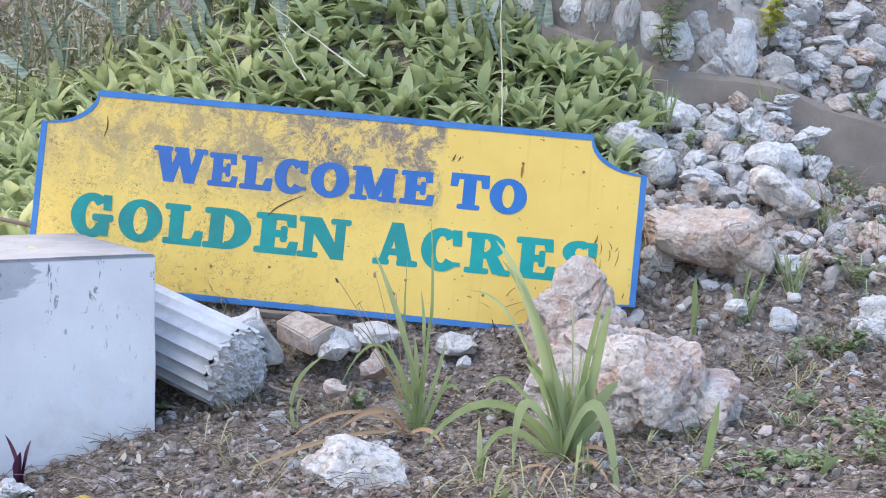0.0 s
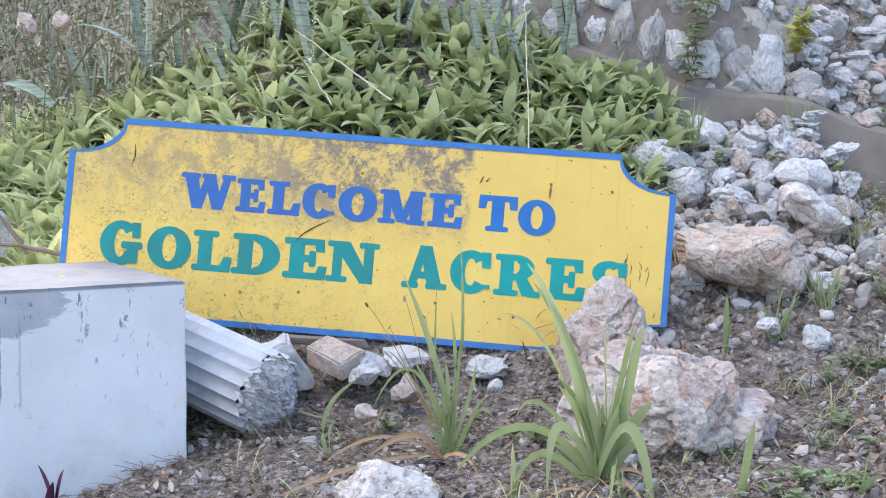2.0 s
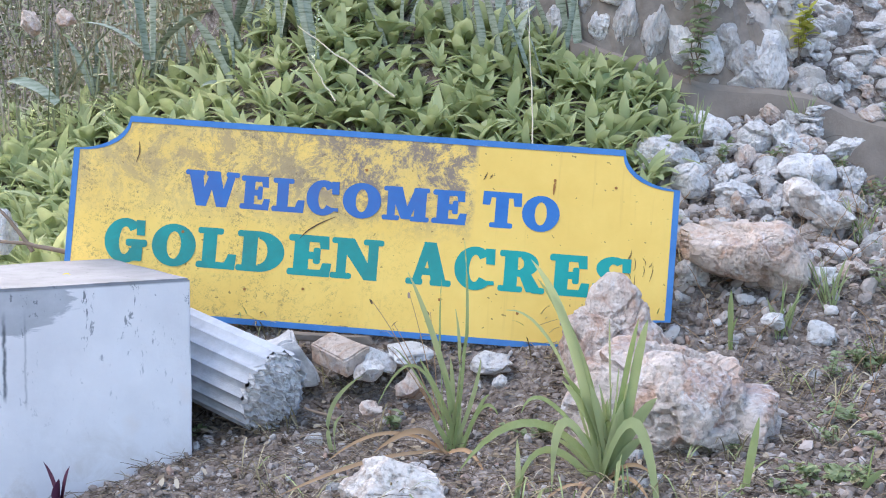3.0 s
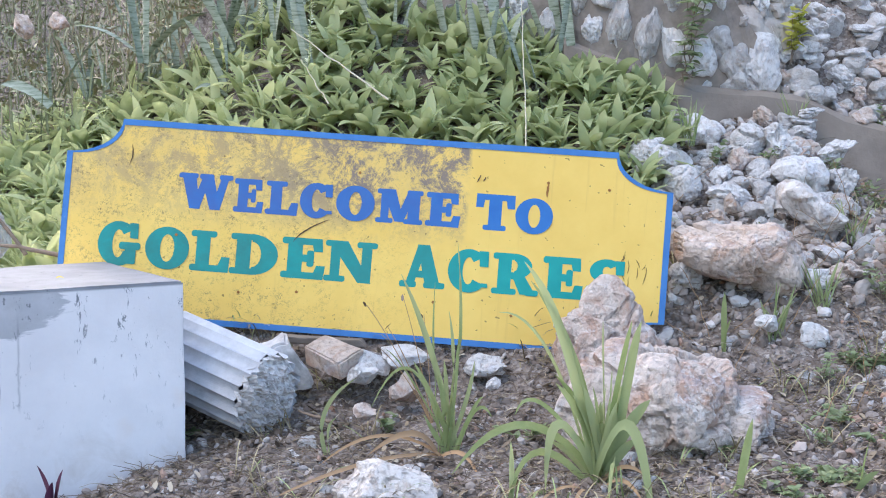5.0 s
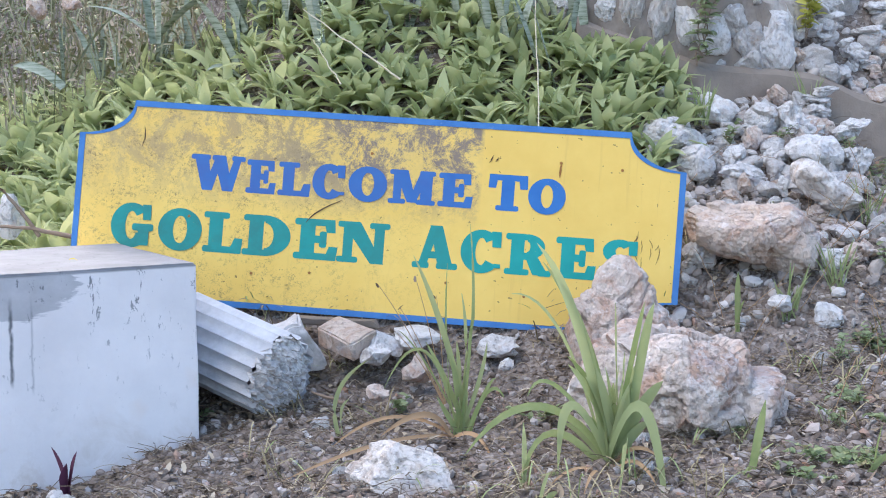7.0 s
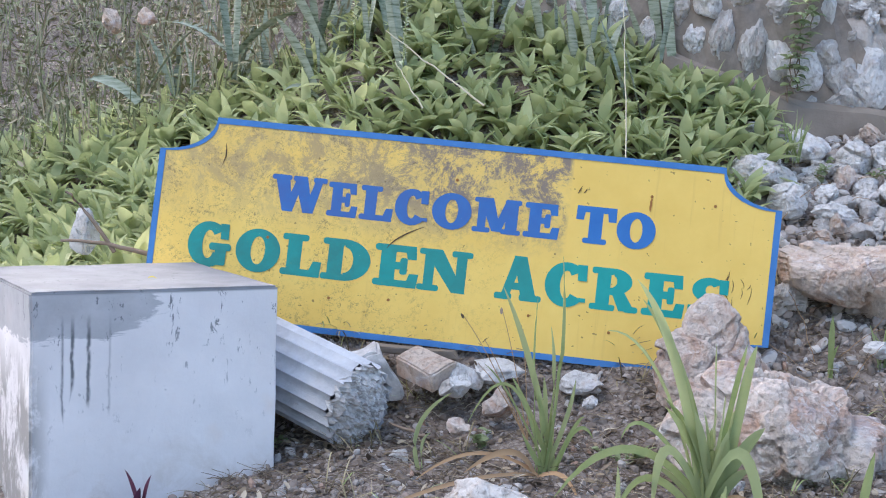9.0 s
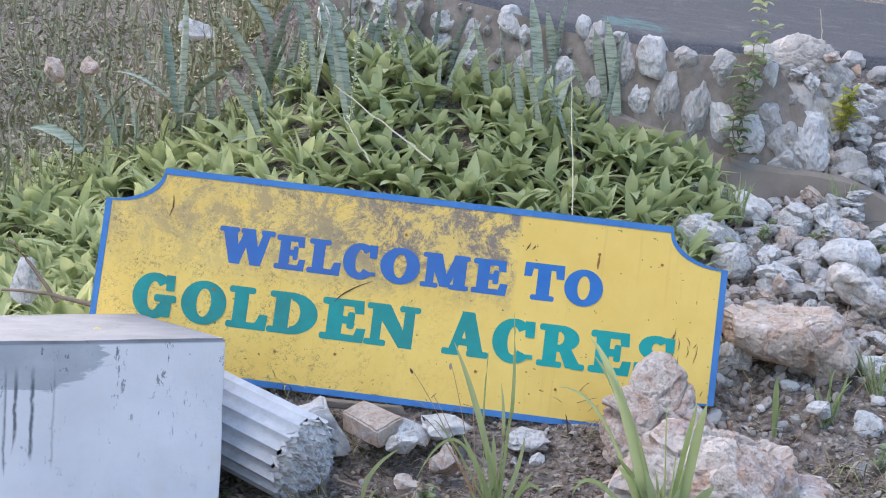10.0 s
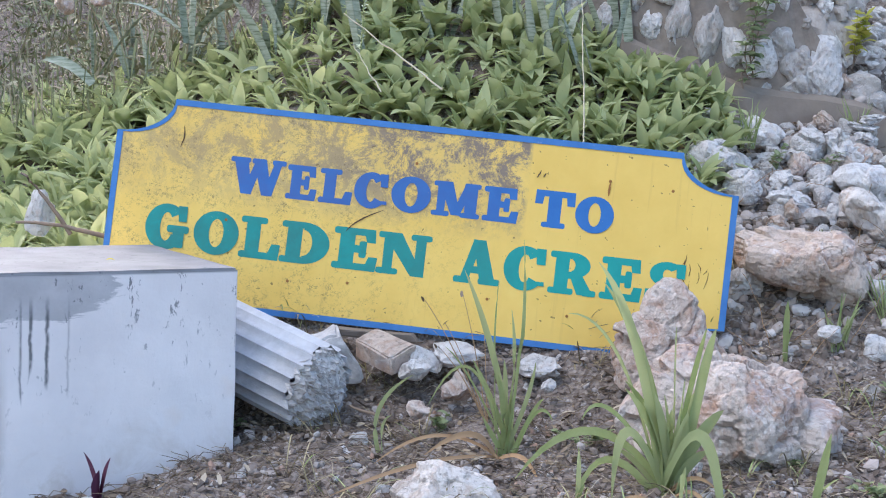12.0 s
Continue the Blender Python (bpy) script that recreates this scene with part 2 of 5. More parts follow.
SOIL = make_soil()
ROCK = make_rock("pale_limestone", "e2deda", "beb6b0", "c2a086", 0.56)
ROCK_RUST = make_rock("rusty_limestone", "dccdc1", "b8a494", "b88a6c", 0.46)
ROCK_LIGHT = make_rock("tan_patched_limestone", "e6dfd8", "c8bbaf", "c0a282", 0.5)
ROCK_PINK = make_rock("pinkish_limestone", "dacabd", "b9a597", "b58a70", 0.45)
ROCK_BROWN = make_rock("brown_limestone", "d8c6b6", "bba491", "b48c70", 0.46)
ROCK_GREY = make_rock("grey_limestone", "d8d4d0", "b4ada7", "b5a290", 0.58)
SET_STONES = [make_rock("set_limestone", "e8e4e0", "b4aaa1", "b8a088", 0.55, 0.38), make_rock("set_grey_limestone", "c8c3be", "a09890", "ac9680", 0.52, 0.38)]
RUBBLE_STONES = [make_rock("rubble_limestone", "dad6d2", "b2aaa3", "bda086", 0.56, 0.2), make_rock("rubble_grey_limestone", "ccc7c2", "a39b94", "ad9a86", 0.55, 0.2),
                 make_rock("rubble_rusty_limestone", "d8c9bc", "b59f8e", "b0886a", 0.46, 0.2)]
YELLOW = make_yellow()
BLUE = make_paint("blue_paint", "3a6eaa", "487eb8", "9aa8b8")
BLUE_TEXT = make_paint("blue_lettering_paint", "2c66a8", "3874b4", "5e6f9a", "465f98")
GREEN_TEXT = make_paint("green_lettering_paint", "18908a", "229c94", "5d8a72", "33756f")
PLASTER = make_white_plaster()
MORTAR = make_cement("grey_mortar", "746a61", "9c9187", 14)
OLD_MORTAR = make_cement("crumbling_pale_mortar", "938a82", "c6bfb8", 16)
FOOTING = make_cement("smooth_grey_concrete", "766b62", "90857a", 5)
BROKEN = make_cement("broken_concrete", "a29e9c", "dcd8d5", 30)
WHITEWASH = make_cement("old_whitewash", "a6a8ad", "cbcdd1", 9)
ASPHALT = make_asphalt()
LEAF = make_leaf("fleshy_green_leaf", "727f52", "9ba674", "c4ca9a")
GRASS = make_leaf("strap_leaf", "5f7240", "84955c", "aab282")
WEED = make_leaf("small_weed_leaf", "6a7c50", "879668", "a4ae88")
DRY = make_stem("dry_straw", "bd9c78", "96795a")
TWIG = make_stem("grey_twig", "6a5a4c", "8d7c6c")
PURPLE = make_stem("purple_leaf", "4a2a3c", "6a3a50")
SNAKE = make_snake()


# ---- mesh helpers ----
def mesh_of(name, verts, faces, mat, smooth=True):
    me = bpy.data.meshes.new(name)
    me.from_pydata([tuple(v) for v in verts], [], faces)
    for m in mat if isinstance(mat, (list, tuple)) else [mat]:
        me.materials.append(m)
    if smooth:
        me.polygons.foreach_set("use_smooth", [True] * len(me.polygons))
    me.update()
    return me


def part(name, me, parent=None, label="", m=None):
    """Links a mesh (or a bmesh with its material set) as one object, under a thing or a part."""
    ob = new(name, me)
    if parent:
        ob.parent = parent
    if m is not None:
        ob.matrix_basis = m
    return tagged(ob, label)


def finish(name, bm, mat, smooth=False):
    me = bpy.data.meshes.new(name)
    bm.normal_update()
    bm.to_mesh(me)
    bm.free()
    me.materials.append(mat)
    if smooth:
        me.polygons.foreach_set("use_smooth", [True] * len(me.polygons))
    return me


def sstep(v, lo, hi):
    t = min(1.0, max(0.0, (v - lo) / (hi - lo)))
    return t * t * (3 - 2 * t)


# ---- the lie of the land ----
def along(x, *knots):
    """A height that runs straight from knot to knot (x, z)."""
    return float(np.interp(x, [k[0] for k in knots], [k[1] for k in knots]))


def wall_line(x):
    return 1.52 + 0.45 * max(0.0, 1.15 - x)


def wall_top(x):
    return along(x, (-0.3, 2.27), (0.4, 2.06), (0.7, 1.965), (0.95, 1.925), (1.2, 1.868), (1.5, 1.862), (9.0, 1.15))


def foot_top(x):
    return along(x, (-0.3, 1.95), (0.9, 1.58), (1.17, 1.475), (1.36, 1.40), (1.52, 1.345), (1.8, 1.318), (2.05, 1.295), (2.25, 1.20), (2.5, 1.13), (4.0, 0.75))


def road_height(x, y):
    return wall_top(x) - 0.02 + 0.25 * min(4.6, y - wall_line(x))


def bank(x, y):
    xc = max(-2.5, min(2.5, x))
    z = 0.02 + 0.055 * xc + 0.055 * (min(y, -0.45) + 0.8)
    if y > -0.45:
        z += 0.55 * (y + 0.45) * sstep(y, -0.75, 0.35)
    z -= 0.30 * min(2.2, max(0.0, -x - 0.6)) * sstep(y, 0.0, 1.3)
    z -= 0.08 * sstep(-x, 0.3, 1.0) * sstep(-y, 0.4, 0.9)
    yw = wall_line(x)
    lift = foot_top(x) - 0.08 - (0.05 + 0.055 * xc + 0.55 * (yw + 0.45))
    z += max(0.0, lift) * sstep(y, 0.55, yw) * sstep(x, -1.5, -0.3) * (1 - sstep(x, 1.25, 1.5))
    z -= 0.32 * min(1.5, max(0.0, x - 1.9)) * sstep(y, -0.2, 1.2)
    z -= 0.55 * min(0.8, max(0.0, x - 2.02)) * sstep(y, 0.6, 1.35)
    return z


def height(x, y):
    """The ground without its fine bumps."""
    yw = wall_line(x)
    hill = bank(x, max(-6.0, min(y, 2.0))) + 0.32 * max(0.0, min(y, 14.0) - 2.0)
    if y > yw + 0.02:
        road = road_height(x, y) - 0.02 + 0.45 * max(0.0, min(y, 16.0) - yw - 4.6)
        heap = foot_top(x) - 0.02 + (road - foot_top(x)) * sstep(y, yw + 0.05, yw + 0.55)
        road += (heap - road) * sstep(x, 1.5, 1.75)
        if y > yw + 0.12 or x > 1.5:
            return hill + (road - hill) * sstep(x, -1.6, -0.5)
    return hill


def rough_height(x, y):
    z = height(x, y)
    p = Vector((x * 3.1, y * 3.1, 0.3))
    if y < wall_line(x) and abs(x) < 6 and y > -6:
        z += 0.035 * noise.fractal(p, 1.0, 2.0, 4) + 0.014 * noise.noise(p * 7.0)
    return z


def ground_mesh():
    xs = np.concatenate([[-400, -150, -60, -25, -12, -7, -5], np.arange(-3.6, 3.8, 0.04), [4.5, 6, 9, 14, 25, 60, 150, 400]])
    ys = np.concatenate([[-400, -150, -60, -25, -12, -8, -6.5], np.arange(-5.6, -2.0, 0.2), np.arange(-2.0, 3.4, 0.04), [3.8, 4.5, 6, 8, 11, 14, 25, 60, 150, 400]])
    verts = [(x, y, rough_height(x, y)) for y in ys for x in xs]
    n = len(xs)
    faces = [(j * n + i, j * n + i + 1, (j + 1) * n + i + 1, (j + 1) * n + i) for j in range(len(ys) - 1) for i in range(n - 1)]
    return mesh_of("ground", verts, faces, SOIL)


ground = tagged(part("ground", ground_mesh()), "stony brown earth bank with gravel and litter", "ground", kind="structure")


def road_mesh():
    xs = np.concatenate([np.arange(-0.45, 6, 0.2), [8, 12, 20, 40]])
    offs = np.concatenate([[0.14, 0.24], np.arange(0.4, 4.5, 0.3)])
    verts = []
    for o in offs:
        for x in xs:
            y = wall_line(x) + o + 0.42 * sstep(x, 1.5, 1.95) * (1 - o / 4.6) + 0.06 * noise.noise((x * 2, o, 1)) * (o < 0.2)
            verts.append((x, y, road_height(x, y) + (0.02 if o > 0.2 else -0.05)))
    n = len(xs)
    faces = [(j * n + i, j * n + i + 1, (j + 1) * n + i + 1, (j + 1) * n + i) for j in range(len(offs) - 1) for i in range(n - 1)]
    return mesh_of("road", verts, faces, ASPHALT)


tagged(part("road", road_mesh()), "worn dark grey asphalt road climbing behind the wall", "road", kind="structure")


# ---- stones ----
def rock_mesh(name, mat, seed, size, level=4, cuts=12, rough=0.07, taper=0.25, shallow=0.45):
    """An angular stone: a ball cut by planes, broken along cells, then roughened; it fills the half sizes given."""
    rnd = random.Random(seed)
    bm = bmesh.new()
    bmesh.ops.create_icosphere(bm, subdivisions=level, radius=1.0)
    planes = []
    for _ in range(cuts):
        v = Vector((rnd.gauss(0, 1), rnd.gauss(0, 1), rnd.gauss(0, 1))).normalized()
        planes.append((v, rnd.uniform(shallow, 0.88)))
    off = Vector((seed * 3.7 % 50, seed * 1.3 % 50, seed * 2.1 % 50))
    fine = level > 3
    for v in bm.verts:
        p = v.co.copy()
        for nrm, d in planes:
            over = p.dot(nrm) - d
            if over > 0:
                p -= nrm * over * 0.95
        q = p * 1.7 + off
        w = q + Vector((noise.noise(q * 2), noise.noise(q * 2 + Vector((9, 0, 0))), noise.noise(q * 2 + Vector((0, 9, 0))))) * 0.25
        dist, cells = noise.voronoi(w)
        step = noise.cell(cells[0] * 17.3) - 0.5
        seam = max(0.0, 0.08 - (dist[1] - dist[0])) / 0.08
        push = step * rough * 1.3 - seam * rough * 1.1 + noise.fractal(q, 0.8, 2.0, 4) * rough * 0.7
        if fine:
            push += noise.fractal(q * 5.0, 0.6, 2.1, 5) * rough * 0.55 - max(0.0, noise.noise(q * 8.0) - 0.2) * rough * 0.9 - max(0.0, noise.noise(q * 19.0) - 0.1) * rough * 0.5
        p += v.co * push
        thin = 1.0 - taper * (p.z + 1) * 0.5
        v.co = Vector((p.x * thin, p.y * thin, p.z))
    lo = [min(v.co[k] for v in bm.verts) for k in range(3)]
    hi = [max(v.co[k] for v in bm.verts) for k in range(3)]
    for v in bm.verts:
        v.co = Vector([((v.co[k] - lo[k]) / (hi[k] - lo[k]) * 2 - 1) * size[k] for k in range(3)])
    return finish(name, bm, mat)


def boulder(name, label, mat, place, size, seed, turn=(0, 0, 0), level=4, cuts=12, rough=0.07, group="", taper=0.25, shallow=0.45):
    me = rock_mesh(name, mat, seed, size, level, cuts, rough, taper, shallow)
    ob = part(name, me, None, "", pose(*place, *turn))
    return tagged(ob, label, "rock", group)


def lobed_mesh(name, mat, seed, lobes, level=6, rough=0.03, cuts=9):
    """A boulder grown together from lobes (centre, half sizes), broken along planes and deeply weathered."""
    rnd = random.Random(seed)
    bm = bmesh.new()
    bmesh.ops.create_icosphere(bm, subdivisions=level, radius=1.0)
    dirs = [v.co.copy() for v in bm.verts]
    pts = []
    for d in dirs:
        far = 0.02
        for cx, cy, cz, rx, ry, rz in lobes:
            q, c = Vector((d.x / rx, d.y / ry, d.z / rz)), Vector((cx / rx, cy / ry, cz / rz))
            a, b = q.dot(q), q.dot(c)
            disc = b * b - a * (c.dot(c) - 1)
            if disc > 0:
                far = max(far, (b + math.sqrt(disc)) / a)
        pts.append(d * far)
    for _ in range(cuts):
        nrm = Vector((rnd.gauss(0, 1), rnd.gauss(0, 1) - 0.4, rnd.gauss(0, 1))).normalized()
        lim = max(p.dot(nrm) for p in pts) * rnd.uniform(0.74, 0.92)
        pts = [p - nrm * (p.dot(nrm) - lim) * 0.88 if p.dot(nrm) > lim else p for p in pts]
    off = Vector((seed * 3.7 % 50, seed * 1.3 % 50, seed * 2.1 % 50))
    for v, d, p in zip(bm.verts, dirs, pts):
        q = p * 6.0 + off
        w = q + Vector((noise.noise(q * 1.3), noise.noise(q * 1.3 + Vector((9, 0, 0))), noise.noise(q * 1.3 + Vector((0, 9, 0))))) * 0.4
        dist, cells = noise.voronoi(w)
        seam = max(0.0, 0.12 - (dist[1] - dist[0])) / 0.12
        push = (noise.cell(cells[0] * 17.3) - 0.5) * rough * 1.0 - seam * rough * 0.35
        push += noise.fractal(q * 1.1, 0.9, 2.0, 4) * rough * 0.55 + (0.3 - abs(noise.noise(q * 2.6))) * rough * 0.35
        push += noise.fractal(q * 5.0, 0.5, 2.1, 5) * rough * 0.26 - max(0.0, noise.noise(q * 7.0) - 0.2) * rough * 0.5
        v.co = p + d * push
    return finish(name, bm, mat)


def lobed(label, mat, place, lobes, seed, level=6, rough=0.03, cuts=9, turn=(0, 0, 0), name="boulder"):
    return tagged(part(name, lobed_mesh(name, mat, seed, lobes, level, rough, cuts), None, "", pose(*place, *turn)), label, "rock")


# ---- the fallen sign ----
SIGN = Matrix(((0.9951, 0.0779, -0.061, -0.002), (-0.0703, 0.1232, -0.9899, 0.112), (-0.0696, 0.9893, 0.1281, 0.710), (0, 0, 0, 1)))
SW, SH, NA, NB = 1.2165, 0.401, 0.222, 0.143


def sign_outline(inset=0.0, steps=9):
    """The board's outline, anticlockwise: hollow quarter rounds at the corners."""
    pts = []
    for sx, sy in ((1, -1), (1, 1), (-1, 1), (-1, -1)):
        arc = []
        for i in range(steps + 1):
            a = math.pi / 2 * i / steps
            arc.append((sx * (SW - (NA + inset * 0.25) * math.sin(a) - inset * (1 - math.sin(a))),
                        sy * (SH - (NB + inset * 0.25) * math.cos(a) - inset * (1 - math.cos(a)))))
        if sx * sy < 0:
            arc.reverse()
        pts += arc
    return pts


def slab(name, pts, z0, z1, mat):
    n = len(pts)
    verts = [(x, y, z0) for x, y in pts] + [(x, y, z1) for x, y in pts]
    faces = [tuple(range(n, 2 * n)), tuple(reversed(range(n)))] + [(i, (i + 1) % n, n + (i + 1) % n, n + i) for i in range(n)]
    return mesh_of(name, verts, faces, mat, False)


def ring(name, outer, inner, z0, z1, mat):
    n = len(outer)
    verts = [(x, y, z) for pts, z in ((outer, z1), (inner, z1), (inner, z0), (outer, z0)) for x, y in pts]
    faces = []
    for i in range(n):
        j = (i + 1) % n
        for a in range(4):
            b = (a + 1) % 4
            faces.append((a * n + i, a * n + j, b * n + j, b * n + i))
    return mesh_of(name, verts, faces, mat, False)


sign = tagged(new("welcome_sign"), "weathered yellow wooden welcome sign with blue border leaning on stones", "sign")
sign.matrix_world = SIGN
board = part("board", slab("board", sign_outline(0.002), -0.012, 0.006, YELLOW), sign, "stained yellow painted board")
part("border", ring("border", sign_outline(0.0), sign_outline(0.024), -0.013, 0.0085, BLUE), sign, "blue painted border")


# Heavy slab-serif capitals; each glyph fills a box of width w and height 1.
def bar(x0, y0, x1, y1, w0, w1=None):
    """A straight stroke, wide across x, from foot to head."""
    w1 = (w0 if w1 is None else w1) + 0.075
    w0 += 0.075
    return [(x0 - w0 / 2, y0), (x0 + w0 / 2, y0), (x1 + w1 / 2, y1), (x1 - w1 / 2, y1)]


def box(x0, y0, x1, y1, r=0.35):
    """A block with softened ends."""
    x0, x1, y0, y1 = x0 - 0.02, x1 + 0.02, max(0.0, y0 - 0.025), min(1.0, y1 + 0.025)
    r *= min(x1 - x0, y1 - y0)
    pts = []
    for cx, cy, a0 in ((x1 - r, y0 + r, -90), (x1 - r, y1 - r, 0), (x0 + r, y1 - r, 90), (x0 + r, y0 + r, 180)):
        pts += [(cx + r * math.cos(radians(a0 + k * 30)), cy + r * math.sin(radians(a0 + k * 30))) for k in range(4)]
    return pts


def bowl(cx, cy, rx, ry, tx, ty, a0=0, a1=360, n=28):
    """A round stroke as quads, thick at the sides (tx) and thin above and below (ty)."""
    quads = []
    tx, ty = tx + 0.07, ty + 0.06
    for i in range(n):
        q = []
        for k, f in ((i, 0), (i + 1, 0), (i + 1, 1), (i, 1)):
            a = radians(a0 + (a1 - a0) * k / n)
            q.append((cx + (rx - f * tx) * math.cos(a), cy + (ry - f * ty) * math.sin(a)))
        quads.append(q)
    return quads


def serif(x, y, w, up):
    return box(x - w / 2, y if up else y - 0.12, x + w / 2, y + 0.12 if up else y)


def g_W():
    return [bar(0.36, 0, 0.17, 1, 0.17, 0.26), bar(0.36, 0, 0.60, 0.92, 0.15, 0.1), bar(0.84, 0, 0.60, 0.98, 0.17, 0.24), bar(0.84, 0, 1.06, 1, 0.15, 0.1),
            serif(0.17, 1, 0.42, False), serif(0.60, 1, 0.3, False), serif(1.06, 1, 0.28, False)], 1.2


def g_E():
    return [box(0.12, 0, 0.37, 1, 0.1), box(0, 0, 0.76, 0.14), box(0, 0.86, 0.72, 1), box(0.3, 0.44, 0.55, 0.57, 0.2), box(0.5, 0.33, 0.6, 0.68),
            bar(0.70, 0, 0.76, 0.34, 0.16, 0.1), bar(0.70, 0.68, 0.66, 1, 0.1, 0.14)], 0.8


def g_L():
    return [box(0.12, 0, 0.37, 1, 0.1), box(0, 0, 0.74, 0.14), box(0, 0.87, 0.5, 1), bar(0.66, 0, 0.73, 0.38, 0.2, 0.1)], 0.78


def g_C():
    return bowl(0.46, 0.5, 0.46, 0.53, 0.26, 0.14, 42, 322) + [bar(0.80, 0.62, 0.78, 1.0, 0.12, 0.14), bar(0.82, 0.22, 0.78, 0.12, 0.08, 0.18)], 0.92


def g_O():
    return bowl(0.5, 0.5, 0.5, 0.53, 0.27, 0.13), 1.0


def g_M():
    return [bar(0.2, 0, 0.2, 1, 0.12, 0.14), bar(0.58, 0.05, 0.27, 1, 0.16, 0.28), bar(0.58, 0.05, 0.88, 1, 0.12, 0.14), box(0.8, 0, 1.05, 1, 0.1),
            serif(0.2, 0, 0.4, True), serif(0.92, 0, 0.44, True), serif(0.2, 1, 0.38, False), serif(0.94, 1, 0.36, False)], 1.16


def g_T():
    return [box(0.29, 0, 0.55, 1, 0.1), box(0.02, 0.86, 0.82, 1), serif(0.42, 0, 0.5, True), bar(0.05, 0.62, 0.08, 1, 0.1, 0.14), bar(0.79, 0.62, 0.76, 1, 0.1, 0.14)], 0.84


def g_G():
    return bowl(0.48, 0.5, 0.48, 0.53, 0.27, 0.14, 42, 330) + [box(0.52, 0.40, 0.98, 0.52), box(0.66, 0.06, 0.88, 0.5, 0.15), bar(0.84, 0.64, 0.82, 1.0, 0.11, 0.13)], 1.0


def g_D():
    return [box(0.12, 0, 0.37, 1, 0.1), box(0, 0, 0.5, 0.13), box(0, 0.87, 0.5, 1)] + bowl(0.42, 0.5, 0.52, 0.5, 0.27, 0.13, -90, 90, 16), 0.96


def g_N():
    return [bar(0.2, 0, 0.2, 1, 0.12, 0.13), bar(0.82, 0.0, 0.24, 1, 0.2, 0.32), bar(0.84, 0.0, 0.84, 1, 0.13, 0.13),
            serif(0.2, 0, 0.4, True), serif(0.2, 1, 0.4, False), serif(0.84, 1, 0.38, False)], 1.04


def g_A():
    return [bar(0.2, 0, 0.48, 1, 0.12, 0.14), bar(0.78, 0, 0.50, 1, 0.28, 0.22), box(0.28, 0.26, 0.68, 0.37, 0.1), serif(0.18, 0, 0.36, True), serif(0.8, 0, 0.46, True)], 1.02


def g_R():
    return [box(0.12, 0, 0.37, 1, 0.1), box(0, 0.87, 0.45, 1), box(0, 0, 0.5, 0.12), box(0.3, 0.40, 0.5, 0.52, 0.1)] + bowl(0.45, 0.695, 0.39, 0.305, 0.25, 0.12, -90, 90, 14) + \
        [bar(0.78, 0.02, 0.54, 0.48, 0.28, 0.2), box(0.72, 0, 0.98, 0.12)], 0.98


def g_S():
    return bowl(0.4, 0.735, 0.36, 0.295, 0.2, 0.12, 40, 270, 16) + bowl(0.38, 0.275, 0.38, 0.305, 0.22, 0.13, -140, 90, 16) + \
        [box(0.3, 0.40, 0.5, 0.61, 0.2), bar(0.68, 0.66, 0.67, 1.0, 0.1, 0.12), bar(0.05, 0.0, 0.07, 0.36, 0.11, 0.1)], 0.78


GLYPHS = {"W": g_W, "E": g_E, "L": g_L, "C": g_C, "O": g_O, "M": g_M, "T": g_T, "G": g_G, "D": g_D, "N": g_N, "A": g_A, "R": g_R, "S": g_S}


def letter(ch, u, v, w, h, mat, lean=0.0):
    """One painted letter as a thin raised skin, u and v being its lower left corner on the board."""
    shapes, full = GLYPHS[ch]()
    verts, faces = [], []
    for i, poly in enumerate(shapes):
        area = sum(a[0] * b[1] - b[0] * a[1] for a, b in zip(poly, poly[1:] + poly[:1]))
        if area < 0:
            poly = poly[::-1]
        n0 = len(verts)
        z = 0.0068 + 0.00008 * i
        verts += [(u + x / full * w + y * h * lean, v + y * h, z) for x, y in poly]
        faces.append(tuple(range(n0, len(verts))))
    me = mesh_of("letter_" + ch, verts, faces, mat, False)
    part("letter", me, sign, "painted letter " + ch)


def line(spans, v, tall, small, mat, heads):
    """A line of capitals, each with its left and right end; the head letters of words are taller."""
    for i, (ch, u0, u1) in enumerate(spans):
        h = tall if i in heads else small
        letter(ch, u0, v, u1 - u0, h, mat)


line([("W", -0.738, -0.531), ("E", -0.517, -0.405), ("L", -0.387, -0.264), ("C", -0.252, -0.118), ("O", -0.106, 0.049), ("M", 0.058, 0.243), ("E", 0.256, 0.384), ("T", 0.457, 0.599), ("O", 0.608, 0.756)], 0.060, 0.142, 0.134, BLUE_TEXT, (0, 7))
line([("G", -1.058, -0.882), ("O", -0.863, -0.683), ("L", -0.674, -0.523), ("D", -0.512, -0.318), ("E", -0.304, -0.140), ("N", -0.130, 0.073), ("A", 0.173, 0.345), ("C", 0.359, 0.522), ("R", 0.538, 0.715), ("E", 0.735, 0.883), ("S", 0.907, 1.051)], -0.187, 0.170, 0.162, GREEN_TEXT, (0, 6))


INK = make_stem("dark_crack", "4a3a2c", "5e4a36")
RUST = make_stem("rust_stain", "8a5a34", "a0703c")


